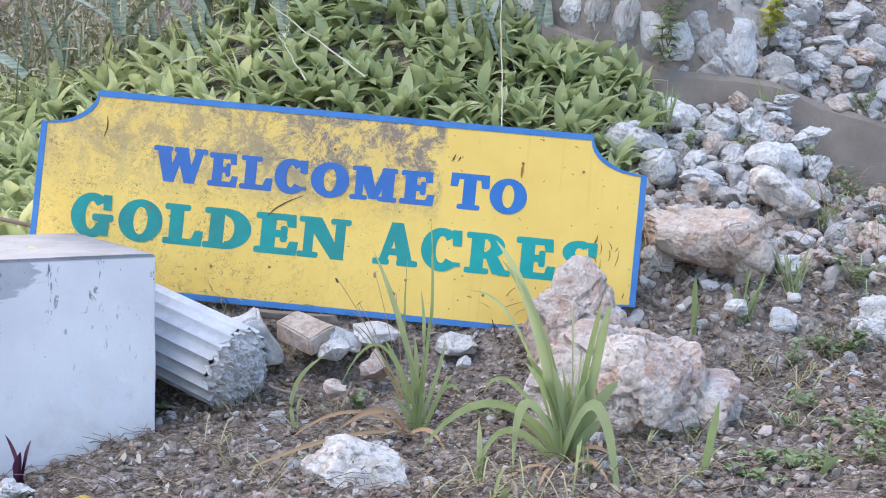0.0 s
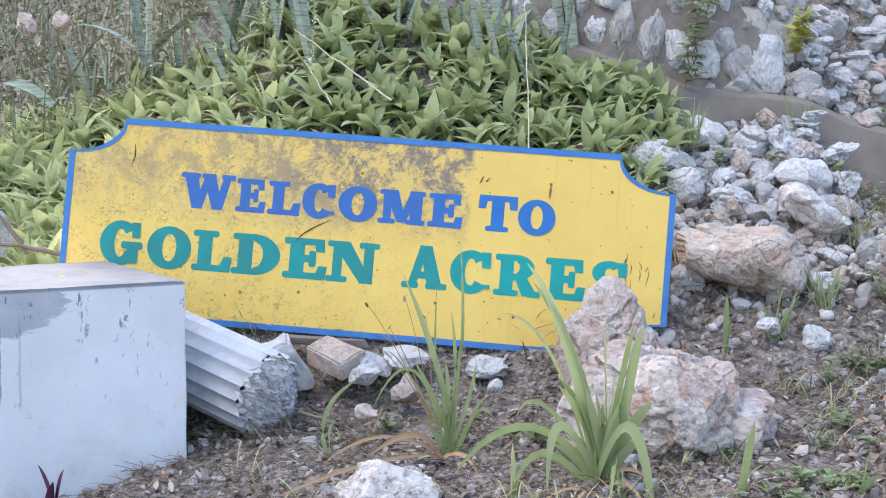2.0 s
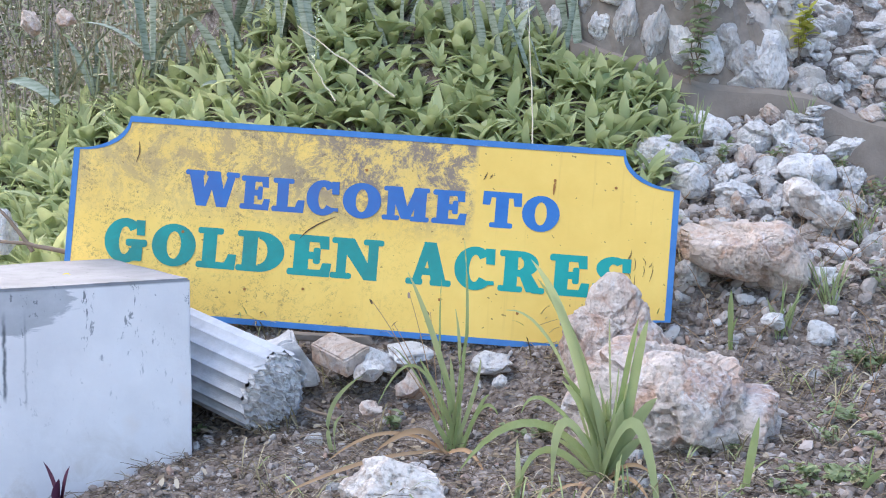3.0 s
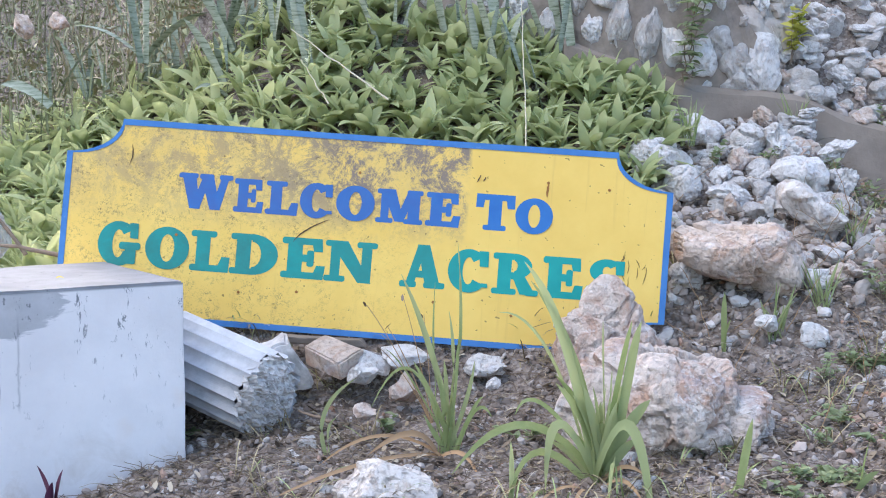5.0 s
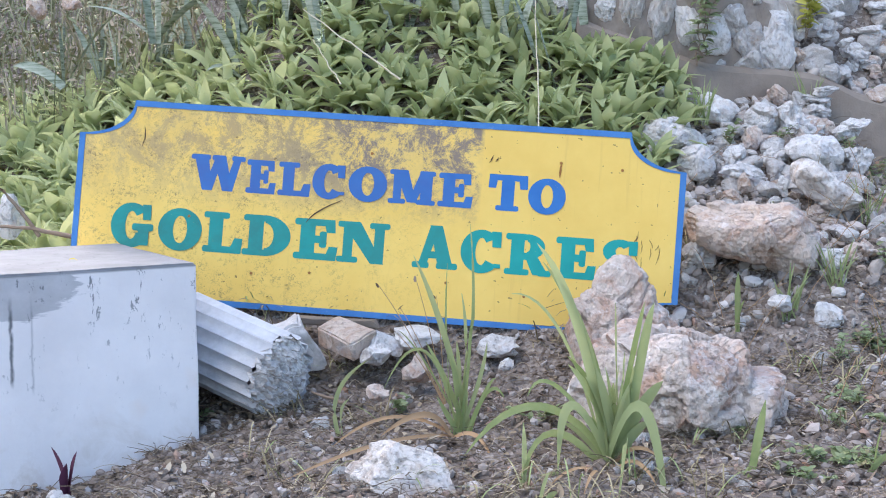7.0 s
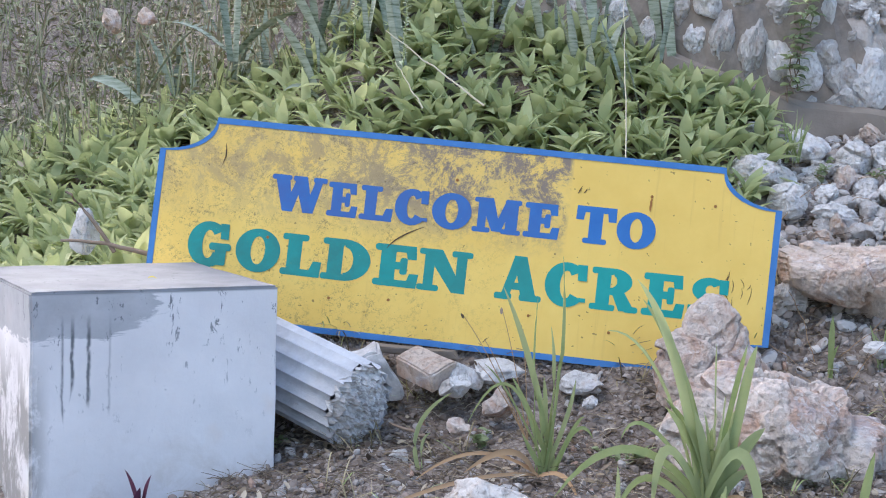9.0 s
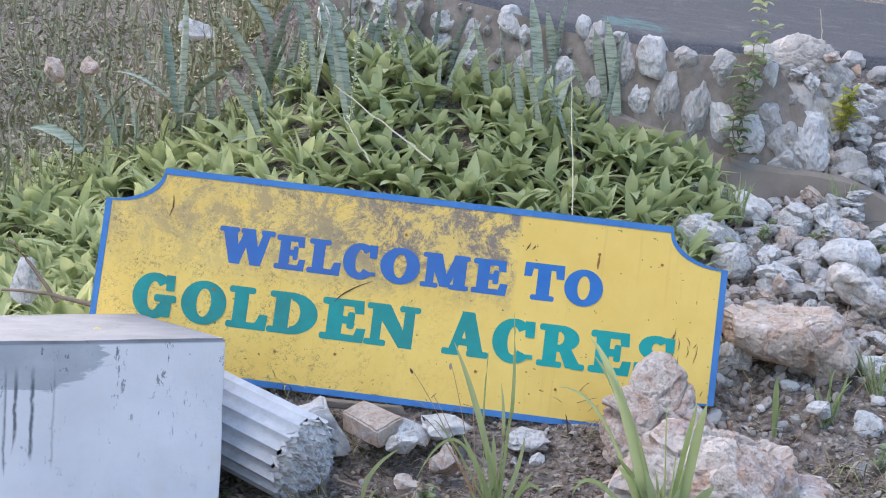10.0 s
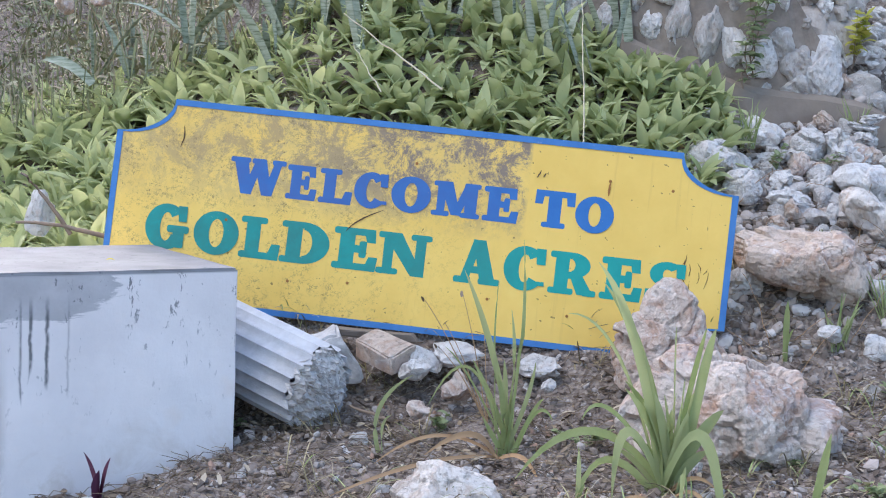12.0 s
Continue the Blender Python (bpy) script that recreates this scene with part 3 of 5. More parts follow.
def scratch(u0, v0, u1, v1, bow, r, mat, name="crack"):
    """A split or scrape in the board's face, as a thin raised sliver."""
    pts = [(u0 + (u1 - u0) * k / 8 + bow * math.sin(math.pi * k / 8) + 0.003 * noise.noise((u0 * 9, k * 0.8, 0)), v0 + (v1 - v0) * k / 8, 0.0) for k in range(9)]
    verts, faces = [], []
    for k, (u, v, _) in enumerate(pts):
        w = r * (0.3 + math.sin(math.pi * (k + 0.3) / 8.6))
        nx, ny = -(v1 - v0), u1 - u0
        d = math.hypot(nx, ny)
        verts += [(u - nx / d * w, v - ny / d * w, 0.0086), (u + nx / d * w, v + ny / d * w, 0.0086)]
    faces = [(2 * k, 2 * k + 1, 2 * k + 3, 2 * k + 2) for k in range(8)]
    part(name, mesh_of(name, verts, faces, mat, False), board)


scratch(-0.129, 0.055, -0.266, -0.042, -0.02, 0.0022, INK)
scratch(-0.951, 0.300, -0.955, 0.215, 0.008, 0.002, INK)
scratch(0.728, 0.258, 0.726, 0.205, 0.0, 0.0035, RUST, "rust_mark")
scratch(0.462, 0.275, 0.448, 0.245, 0.0, 0.002, INK)
scratch(0.482, 0.268, 0.472, 0.250, 0.0, 0.002, INK)
rnd = random.Random(8)
for k in range(11):
    a, b = rnd.uniform(1.02, 1.14), rnd.uniform(-0.10, 0.02)
    scratch(a, b, a + rnd.uniform(-0.02, 0.02), b - rnd.uniform(0.02, 0.07), 0.004, 0.0010, INK, "scrape")
for u, v in ((0.968, 0.250), (-0.236, -0.241), (0.728, 0.262), (-0.47, -0.26), (0.31, -0.24), (-0.74, -0.05), (0.62, -0.27), (-0.02, 0.25)):
    part("nail_head", slab("nail_head", [(u + 0.006 * math.cos(q), v + 0.006 * math.sin(q)) for q in (j * math.pi / 4 for j in range(8))], 0.004, 0.009, RUST), board)


# ---- the white block ----
def block_mesh(w, d, h):
    bm = bmesh.new()
    bmesh.ops.create_cube(bm, size=1.0)
    bmesh.ops.scale(bm, vec=(w, d, h), verts=bm.verts)
    bmesh.ops.translate(bm, vec=(0, 0, h / 2), verts=bm.verts)
    bmesh.ops.bevel(bm, geom=bm.edges[:], offset=0.007, segments=2, affect="EDGES")
    bmesh.ops.subdivide_edges(bm, edges=[e for e in bm.edges if e.calc_length() > 0.2], cuts=14, use_grid_fill=True)
    for v in bm.verts:
        if v.co.z < 0.03:
            v.co.z -= 0.12
        p = v.co * 5.0
        v.co += Vector((noise.noise(p), noise.noise(p + Vector((7, 0, 0))), noise.noise(p + Vector((0, 9, 0))))) * 0.004
    return finish("block", bm, PLASTER, False)


def put_block():
    yaw = math.atan2(0.436, 0.69)
    ux, uy = Vector((math.cos(yaw), math.sin(yaw), 0)), Vector((-math.sin(yaw), math.cos(yaw), 0))
    centre = Vector((-0.557, -0.642, -0.06)) - ux * 0.41 + uy * 0.43
    ob = part("concrete_block", block_mesh(0.82, 0.86, 0.67), None, "", pose(*centre, 0, 0, math.degrees(yaw)))
    tagged(ob, "whitewashed concrete block with flaking grey cement top", "block")


put_block()


# ---- the retaining wall ----
def sweep(name, xs, section, mat, wob=0.0):
    """A strip along the wall; section(x) gives its corners as (distance in front of the line, height), clockwise."""
    verts, faces, n = [], [], 0
    for x in xs:
        sec = section(x)
        n = len(sec)
        for i, (o, z) in enumerate(sec):
            w = wob * noise.noise((x * 6, i * 2.3, z * 5))
            verts.append((x, wall_line(x) - o - w, z + w * 0.6))
    for k in range(len(xs) - 1):
        for i in range(n):
            j = (i + 1) % n
            faces.append((k * n + i, k * n + j, (k + 1) * n + j, (k + 1) * n + i))
    faces += [tuple(range(n)), tuple(reversed(range((len(xs) - 1) * n, len(xs) * n)))]
    return mesh_of(name, verts, faces, mat, False)


def wall_section(x):
    lo, hi = foot_top(x) - 0.45, wall_top(x) - 0.01 - 1.5 * max(0.0, x - 1.68)
    hi = max(hi, lo + 0.1)
    return [(-0.4, lo), (-0.4, hi)] + [(0.0, hi + (lo - hi) * k / 8) for k in range(9)]


def foot_section(x):
    hi = foot_top(x) + 0.02 * noise.noise((x * 4, 0, 0))
    return [(-0.25, hi - 0.7), (-0.25, hi), (0.03, hi), (0.07, hi - 0.03), (0.1, hi - 0.25), (0.12, hi - 0.7)]


wall = tagged(part("wall_retaining", sweep("wall_retaining", np.arange(-0.6, 2.0, 0.04), wall_section, MORTAR, 0.035)), "low retaining wall of limestone set in grey mortar", "wall", kind="structure")
tagged(part("wall_footing", sweep("wall_footing", np.arange(0.9, 3.8, 0.08), foot_section, FOOTING, 0.012)), "smooth grey concrete footing under the wall", "footing", kind="structure")


# single stones of the face: x, height of the middle, width, height, tilt
UPPER_STONES = [(0.41, 2.0, 0.10, 0.16, 5), (0.49, 1.94, 0.07, 0.10, -8), (0.77, 1.98, 0.07, 0.11, 20), (0.85, 1.90, 0.12, 0.18, -4), (0.97, 1.80, 0.10, 0.20, 8), (0.94, 1.92, 0.08, 0.06, 0),
                (1.10, 1.83, 0.12, 0.19, 6), (1.25, 1.83, 0.10, 0.10, -20), (1.44, 1.79, 0.13, 0.16, -10), (1.58, 1.73, 0.09, 0.11, 25), (1.66, 1.77, 0.07, 0.14, 4)]
LOWER_STONES = [(1.05, 1.63, 0.11, 0.14, 10), (1.17, 1.64, 0.105, 0.23, 8), (1.32, 1.60, 0.133, 0.31, 7), (1.44, 1.52, 0.125, 0.24, 14), (1.56, 1.48, 0.15, 0.18, 20), (1.66, 1.56, 0.14, 0.18, 8),
                (1.74, 1.45, 0.14, 0.18, -6), (1.86, 1.44, 0.18, 0.27, -10)]


def wall_stones():
    rnd = random.Random(5)
    kinds = [rock_mesh("wall_stone", SET_STONES[k % 2], 200 + k, (0.5, 0.5, 0.5), 4, 18, 0.06, 0.0, 0.72) for k in range(9)]
    spots = list(UPPER_STONES + LOWER_STONES)
    x = -0.55
    while x < 0.95:
        lo, hi = foot_top(x) - 0.02, wall_top(x) - 0.03
        w = rnd.uniform(0.09, 0.15)
        z = lo
        while z < hi - 0.06:
            h = min(hi - z, rnd.uniform(0.12, 0.24))
            if all(abs(x - a) > (w + c) * 0.5 or abs(z + h / 2 - b) > (h + d) * 0.5 for a, b, c, d, _ in UPPER_STONES):
                spots.append((x, z + h / 2, w * 0.85, h * 0.88, rnd.uniform(-12, 12)))
            z += h
        x += w + 0.02
    for _ in range(900):
        x = rnd.uniform(-0.4, 1.85)
        w = rnd.uniform(0.03, 0.065)
        h = w * rnd.uniform(0.8, 1.6)
        z = rnd.uniform(foot_top(x), wall_top(x) - 0.04 - 1.5 * max(0.0, x - 1.68))
        if all(abs(x - a) > (w + c) * 0.58 or abs(z - b) > (h + d) * 0.56 for a, b, c, d, _ in spots) and len(spots) < 75:
            spots.append((x, z, w, h, rnd.uniform(-40, 40)))
    for i, (x, z, w, h, tilt) in enumerate(spots):
        ob = part("wall_stone", kinds[(i * 4) % 9], wall)
        ob.matrix_basis = pose(x, wall_line(x) + 0.03, z, rnd.uniform(-4, 4), tilt, rnd.choice((0, 180)) - (24 if x < 1.15 else 0)) @ Matrix.Diagonal((w * 1.28, min(rnd.uniform(0.14, 0.17), 0.08 + w * 0.6), h * 1.24, 1))


# ---- boulders and stones ----
lobed("large pitted limestone boulder with rust streaks on the gravel", ROCK_RUST, (1.10, -0.78, 0.19), [(0.0, 0, 0.0, 0.25, 0.26, 0.23), (-0.25, -0.02, -0.02, 0.17, 0.2, 0.2), (0.27, 0.02, -0.07, 0.15, 0.2, 0.15), (-0.12, 0.05, 0.1, 0.2, 0.15, 0.13)], 11, 6, 0.027)
lobed("pinkish rough limestone boulder against the sign corner", ROCK_PINK, (0.945, -0.24, 0.36), [(0, 0, -0.08, 0.215, 0.16, 0.16), (0.01, 0, 0.06, 0.125, 0.11, 0.175), (-0.1, 0, 0, 0.1, 0.1, 0.11)], 23, 6, 0.022, 6)
lobed("long brown limestone boulder with a flat top", ROCK_BROWN, (1.535, 0.24, 0.615), [(0, 0, 0.02, 0.27, 0.2, 0.14), (-0.19, 0, 0.05, 0.12, 0.15, 0.085), (0.15, 0, -0.04, 0.15, 0.18, 0.145)], 5, 6, 0.018, 9)
boulder("boulder", "pale angular limestone lying on the gravel", ROCK_LIGHT, (0.185, -1.32, 0.05), (0.172, 0.13, 0.095), 44, (8, 10, 0), level=5, cuts=16, rough=0.035, taper=-0.25, shallow=0.42)
lobed("long pale boulder with a rusty end on the rubble bank", ROCK_LIGHT, (1.89, 0.55, 0.785), [(0, 0, 0, 0.17, 0.13, 0.085), (-0.09, 0, 0.02, 0.09, 0.1, 0.08), (0.09, 0, -0.01, 0.1, 0.11, 0.075)], 8, 5, 0.016, 8, (0, 26, 0))
lobed("white blocky limestone boulder on the rubble bank", ROCK, (1.90, 0.85, 0.935), [(0, 0, 0, 0.12, 0.11, 0.085), (0.03, 0, -0.02, 0.1, 0.1, 0.085)], 31, 5, 0.013, 10)
lobed("white limestone boulder beside a grass tuft", ROCK, (1.51, 1.22, 1.12), [(0, 0, 0, 0.10, 0.1, 0.085), (0.04, 0, -0.02, 0.08, 0.09, 0.07)], 14, 5, 0.014, 9)
lobed("layered grey limestone slab behind the sign", ROCK_GREY, (1.30, 0.93, 1.0), [(0, 0, 0, 0.16, 0.13, 0.06), (-0.03, 0, 0.03, 0.12, 0.1, 0.05)], 15, 5, 0.018, 6, (0, 6, 0))
lobed("pitted grey limestone under the layered slab", ROCK_GREY, (1.38, 0.80, 0.885), [(0, 0, 0, 0.095, 0.1, 0.10)], 81, 5, 0.02, 6)
lobed("lumpy grey limestone boulder in the rubble", ROCK_GREY, (1.73, 1.14, 1.065), [(0, 0, 0, 0.10, 0.09, 0.085), (-0.04, 0, 0.02, 0.06, 0.07, 0.07)], 82, 5, 0.018, 6)
boulder("boulder", "rounded white boulder at the edge of the gravel", ROCK, (2.13, 0.02, 0.29), (0.144, 0.130, 0.147), 17, level=5, rough=0.1)
for name, label, mat, place, size, turn in (
        ("stone", "white cracked stone in the rubble", ROCK, (1.86, 1.12, 1.075), (0.068, 0.07, 0.088), 0),
        ("stone", "tan wedge of stone against the footing", ROCK_BROWN, (1.85, 1.36, 1.185), (0.062, 0.05, 0.05), 25),
        ("stone", "smooth tan egg-shaped stone in the rubble", ROCK_RUST, (1.66, 1.0, 0.985), (0.05, 0.05, 0.068), 10),
        ("stone", "greenish grey stone beside the white boulder", ROCK_GREY, (1.54, 1.08, 1.0), (0.062, 0.06, 0.042), 0),
        ("stone", "white angular stone on the rubble bank", ROCK, (1.565, 0.88, 0.91), (0.058, 0.06, 0.062), -15),
        ("stone", "white pointed slab on the rubble bank", ROCK, (1.57, 0.75, 0.835), (0.11, 0.09, 0.06), 18),
        ("stone", "white fragment beside the sign", ROCK, (1.20, 0.86, 0.95), (0.046, 0.04, 0.034), 0),
        ("stone", "grey stone in the rubble above the brown boulder", ROCK_GREY, (1.735, 0.88, 0.915), (0.065, 0.06, 0.065), 0),
        ("stone", "small grey stone in the rubble", ROCK_GREY, (1.475, 0.93, 0.92), (0.042, 0.04, 0.05), 0),
        ("stone", "brownish stone in the rubble", ROCK_BROWN, (1.775, 1.0, 0.965), (0.06, 0.055, 0.05), 0),
        ("stone", "thin slab on the layered stack", ROCK_GREY, (2.07, 1.34, 1.205), (0.07, 0.06, 0.026), -8),
        ("stone", "flat slab in the layered stack", ROCK_GREY, (2.02, 1.33, 1.165), (0.085, 0.07, 0.026), 6),
        ("stone", "layered grey stone against the footing", ROCK_GREY, (2.02, 1.32, 1.105), (0.075, 0.07, 0.052), 0),
        ("stone", "white rounded stone on the rubble", ROCK, (1.94, 1.12, 1.04), (0.074, 0.06, 0.052), 0),
        ("stone", "flat pale stone on the rubble", ROCK, (2.14, 1.16, 1.03), (0.1, 0.08, 0.052), -16),
        ("stone", "grey angular stone on the rubble", ROCK_GREY, (2.09, 0.89, 0.895), (0.07, 0.07, 0.075), 25),
        ("stone", "small white pointed stone standing on the rubble", ROCK, (1.71, 0.56, 0.80), (0.028, 0.025, 0.047), 0),
        ("stone", "pale stone beside the brown boulder", ROCK, (1.83, 0.20, 0.52), (0.060, 0.055, 0.052), 0),
        ("stone", "rust-tinged stone beside the brown boulder", ROCK_RUST, (1.965, 0.24, 0.55), (0.079, 0.07, 0.058), 0),
        ("stone", "pinkish angular stone on the bank", ROCK_PINK, (2.225, 0.34, 0.62), (0.078, 0.07, 0.082), 0),
        ("stone", "tan stone at the foot of the concrete", ROCK_BROWN, (2.37, 0.8, 0.77), (0.05, 0.05, 0.052), 0),
        ("stone", "grey stone in shade under the brown boulder", ROCK_GREY, (1.31, 0.24, 0.53), (0.075, 0.07, 0.068), 0)):
    boulder(name, label, mat, place, size, int(place[0] * 1000 + place[1] * 100) % 977, (0, turn, 0), level=4, cuts=14, rough=0.11, taper=0.12, shallow=0.55)
boulder("stone", "pale stone at the foot of the white block", ROCK, (-0.905, -1.10, -0.105), (0.067, 0.054, 0.043), 35, level=4)
boulder("stone", "white stone on the stony ground", ROCK, (1.77, -0.02, 0.33), (0.061, 0.054, 0.054), 36, level=3)
boulder("stone", "small bluish white stone on the stony ground", ROCK, (1.58, -0.05, 0.38), (0.050, 0.040, 0.036), 37, level=3)
boulder("stone", "pale stone on the stony ground", ROCK, (1.99, -0.30, 0.16), (0.048, 0.038, 0.028), 38, level=3)
boulder("stone", "small pale stone among the grass blades", ROCK, (0.96, -1.35, -0.01), (0.042, 0.033, 0.030), 39, level=3)
boulder("stone", "pinkish stone on the gravel", ROCK_RUST, (0.06, -0.55, 0.13), (0.042, 0.034, 0.037), 40, level=3)
boulder("stone", "pale stone beneath the sign", ROCK, (0.03, -0.25, 0.22), (0.062, 0.050, 0.046), 41, level=3)
boulder("stone", "pale rough stone beneath the sign", ROCK_RUST, (0.19, -0.30, 0.18), (0.059, 0.047, 0.065), 42, level=3)
boulder("stone", "white stone beneath the sign", ROCK, (0.19, -0.12, 0.26), (0.099, 0.079, 0.049), 43, level=3)
boulder("stone", "grey stone beneath the sign", ROCK_GREY, (0.49, -0.10, 0.23), (0.085, 0.068, 0.045), 44, level=3)
boulder("stone", "pale flat stone on the gravel", ROCK, (-0.35, -1.00, -0.05), (0.048, 0.038, 0.021), 45, level=3)
boulder("stone", "whitish stone on the gravel", ROCK, (-0.17, -0.75, 0.02), (0.048, 0.038, 0.025), 46, level=3)
boulder("stone", "pale stone on the gravel", ROCK, (0.52, -0.25, 0.18), (0.029, 0.023, 0.028), 47, level=3)
for name, label, mat, place, size, turn in (
        ("stone", "pale blocky stone on the heap", ROCK, (2.316, 1.768, 1.40), (0.089, 0.07, 0.062), 8),
        ("stone", "white slab leaning on the heap", ROCK, (2.177, 1.84, 1.64), (0.09, 0.06, 0.062), 18),
        ("stone", "white stone low on the heap", ROCK, (2.17, 1.80, 1.525), (0.062, 0.05, 0.045), -10),
        ("stone", "tan flat stone on the heap", ROCK_BROWN, (2.53, 1.81, 1.44), (0.085, 0.07, 0.05), 0),
        ("stone", "orange-brown stone on the heap", ROCK_RUST, (2.40, 1.72, 1.305), (0.045, 0.04, 0.038), 0),
        ("stone", "white wedge stone on the heap", ROCK, (2.235, 1.69, 1.31), (0.036, 0.03, 0.034), 0),
        ("stone", "small white stone standing on the heap", ROCK, (2.304, 1.73, 1.335), (0.023, 0.02, 0.034), 0),
        ("stone", "flat white stone on the heap", ROCK, (2.147, 1.72, 1.375), (0.05, 0.05, 0.022), 12),
        ("stone", "grey crumbled stone at the foot of the wall", ROCK_GREY, (2.044, 1.60, 1.33), (0.08, 0.07, 0.05), -10),
        ("stone", "grey slab at the road edge", ROCK_GREY, (2.477, 1.90, 1.63), (0.095, 0.08, 0.045), 0),
        ("stone", "grey mortar slab on the heap", ROCK_GREY, (2.41, 1.83, 1.505), (0.11, 0.08, 0.042), 4),
        ("stone", "white stone at the top of the heap", ROCK, (2.10, 1.86, 1.715), (0.06, 0.05, 0.03), -12),
        ("stone", "thin white slab standing in the broken wall", ROCK, (1.95, 1.62, 1.55), (0.028, 0.04, 0.10), -24),
        ("stone", "grey stone at the road edge", ROCK_GREY, (2.297, 1.92, 1.70), (0.078, 0.06, 0.055), 0),
        ("stone", "pale stone beside the road edge", ROCK, (2.585, 1.85, 1.50), (0.058, 0.05, 0.036), 0),
        ("stone", "small grey stone on the heap", ROCK_GREY, (2.358, 1.75, 1.355), (0.055, 0.05, 0.035), 0),
        ("stone", "grey block in the broken wall top", ROCK_GREY, (1.83, 1.66, 1.80), (0.055, 0.05, 0.034), 10),
        ("stone", "white wedge in the broken wall top", ROCK, (1.88, 1.63, 1.75), (0.04, 0.04, 0.045), 20),
        ("stone", "reddish stone on the broken wall top", ROCK_RUST, (1.99, 1.68, 1.88), (0.045, 0.04, 0.03), 0)):
    boulder(name, label, mat, place, size, int(place[0] * 1000 + place[1] * 100) % 977, (0, turn, 0), level=4, cuts=14, rough=0.10, taper=0.1, shallow=0.5)
rnd = random.Random(58)
for k in range(26):
    px_, pz_ = rnd.uniform(1.72, 2.3), rnd.uniform(1.47, 1.86)
    w = rnd.uniform(0.025, 0.06)
    boulder("stone", "white broken slab in the heap of old wall stones", (ROCK, ROCK, ROCK_GREY)[k % 3], (px_, 1.62 + (pz_ - 1.47) * 0.4, pz_ - 0.3 * max(0.0, px_ - 2.0)), (w, w * 0.7, w * rnd.uniform(0.45, 0.9)), 900 + k, (0, rnd.uniform(-35, 35), 0), level=3, cuts=12, rough=0.07, group="heap slabs", taper=0.0, shallow=0.45)
lobed("broken mass of old wall mortar and stones", OLD_MORTAR, (1.86, 1.84, 1.82), [(0, 0, 0, 0.22, 0.2, 0.19), (-0.18, 0, 0.02, 0.14, 0.14, 0.12), (0.17, 0, -0.06, 0.15, 0.16, 0.14), (0.02, -0.08, -0.2, 0.24, 0.2, 0.16)], 60, 6, 0.026, 5)


# ---- broken column and rubble under the sign ----
def column_mesh(radius, length, flutes=18):
    """A fluted shaft along -x from a ragged broken end at the origin."""
    n, rings = flutes * 8, 26
    verts, faces = [], []
    for k in range(rings):
        s = k / (rings - 1)
        for i in range(n):
            a = 2 * math.pi * i / n
            r = radius * (1 - 0.10 * abs(math.sin(a * flutes / 2)) ** 0.8)
            jag = 0.035 * noise.noise((math.cos(a) * 3, math.sin(a) * 3, 1.7)) + 0.02 * noise.noise((math.cos(a) * 11, math.sin(a) * 11, 4.0))
            x = -length * s + (1 - s) ** 6 * jag
            verts.append((x, r * math.cos(a), r * math.sin(a)))
    for k in range(rings - 1):
        for i in range(n):
            j = (i + 1) % n
            faces.append((k * n + i, k * n + j, (k + 1) * n + j, (k + 1) * n + i))
    last = (rings - 1) * n
    faces.append(tuple(last + i for i in range(n)))
    return mesh_of("shaft", verts, faces, WHITEWASH, False)


def broken_end(radius):
    """The rough core of aggregate at the broken end."""
    verts, faces, n, m = [], [], 96, 28
    for k in range(m + 1):
        for i in range(n):
            a, r = 2 * math.pi * i / n, radius * 0.94 * k / m
            y, z = r * math.cos(a), r * math.sin(a)
            d = 0.02 + 0.026 * noise.fractal((y * 30, z * 30, 3.0), 0.6, 2.0, 5) - 0.03 * (k / m) ** 4 + 0.02 * noise.noise((y * 6, z * 6, 8))
            verts.append((d, y, z))
    for k in range(m):
        for i in range(n):
            j = (i + 1) % n
            faces.append((k * n + i, k * n + j, (k + 1) * n + j, (k + 1) * n + i))
    return mesh_of("broken_end", verts, faces, BROKEN, False)


def put_column():
    axis = Vector((0.30, -0.22, -0.085)).normalized()
    rot = axis.to_track_quat("X", "Z").to_matrix().to_4x4()
    col = tagged(new("column_fragment"), "broken fluted white column shaft lying beside the block", "column")
    col.matrix_world = Matrix.Translation((-0.29, -0.50, 0.185)) @ rot
    part("shaft", column_mesh(0.158, 0.56), col, "fluted whitewashed shaft")
    part("broken_end", broken_end(0.158), col, "rough broken concrete core")


put_column()


def chunk(name, label, mat, m, size, seed, rough=0.012, level=5):
    """A broken block: a bevelled box with chipped, uneven faces."""
    bm = bmesh.new()
    bmesh.ops.create_cube(bm, size=1.0)
    rnd = random.Random(seed)
    for v in bm.verts:
        v.co = Vector((v.co.x * size[0] * rnd.uniform(0.75, 1.1), v.co.y * size[1] * rnd.uniform(0.75, 1.1), v.co.z * size[2] * rnd.uniform(0.75, 1.1)))
    bmesh.ops.bevel(bm, geom=bm.edges[:], offset=min(size) * 0.08, segments=2, affect="EDGES")
    bmesh.ops.subdivide_edges(bm, edges=[e for e in bm.edges if e.calc_length() > 0.04], cuts=level, use_grid_fill=True)
    for v in bm.verts:
        p = v.co * 14 + Vector((seed, 0, 0))
        v.co += Vector((noise.noise(p), noise.noise(p + Vector((5, 5, 0))), noise.noise(p + Vector((0, 5, 9))))) * rough
    return tagged(part(name, finish(name, bm, mat), None, "", m), label, "rubble")


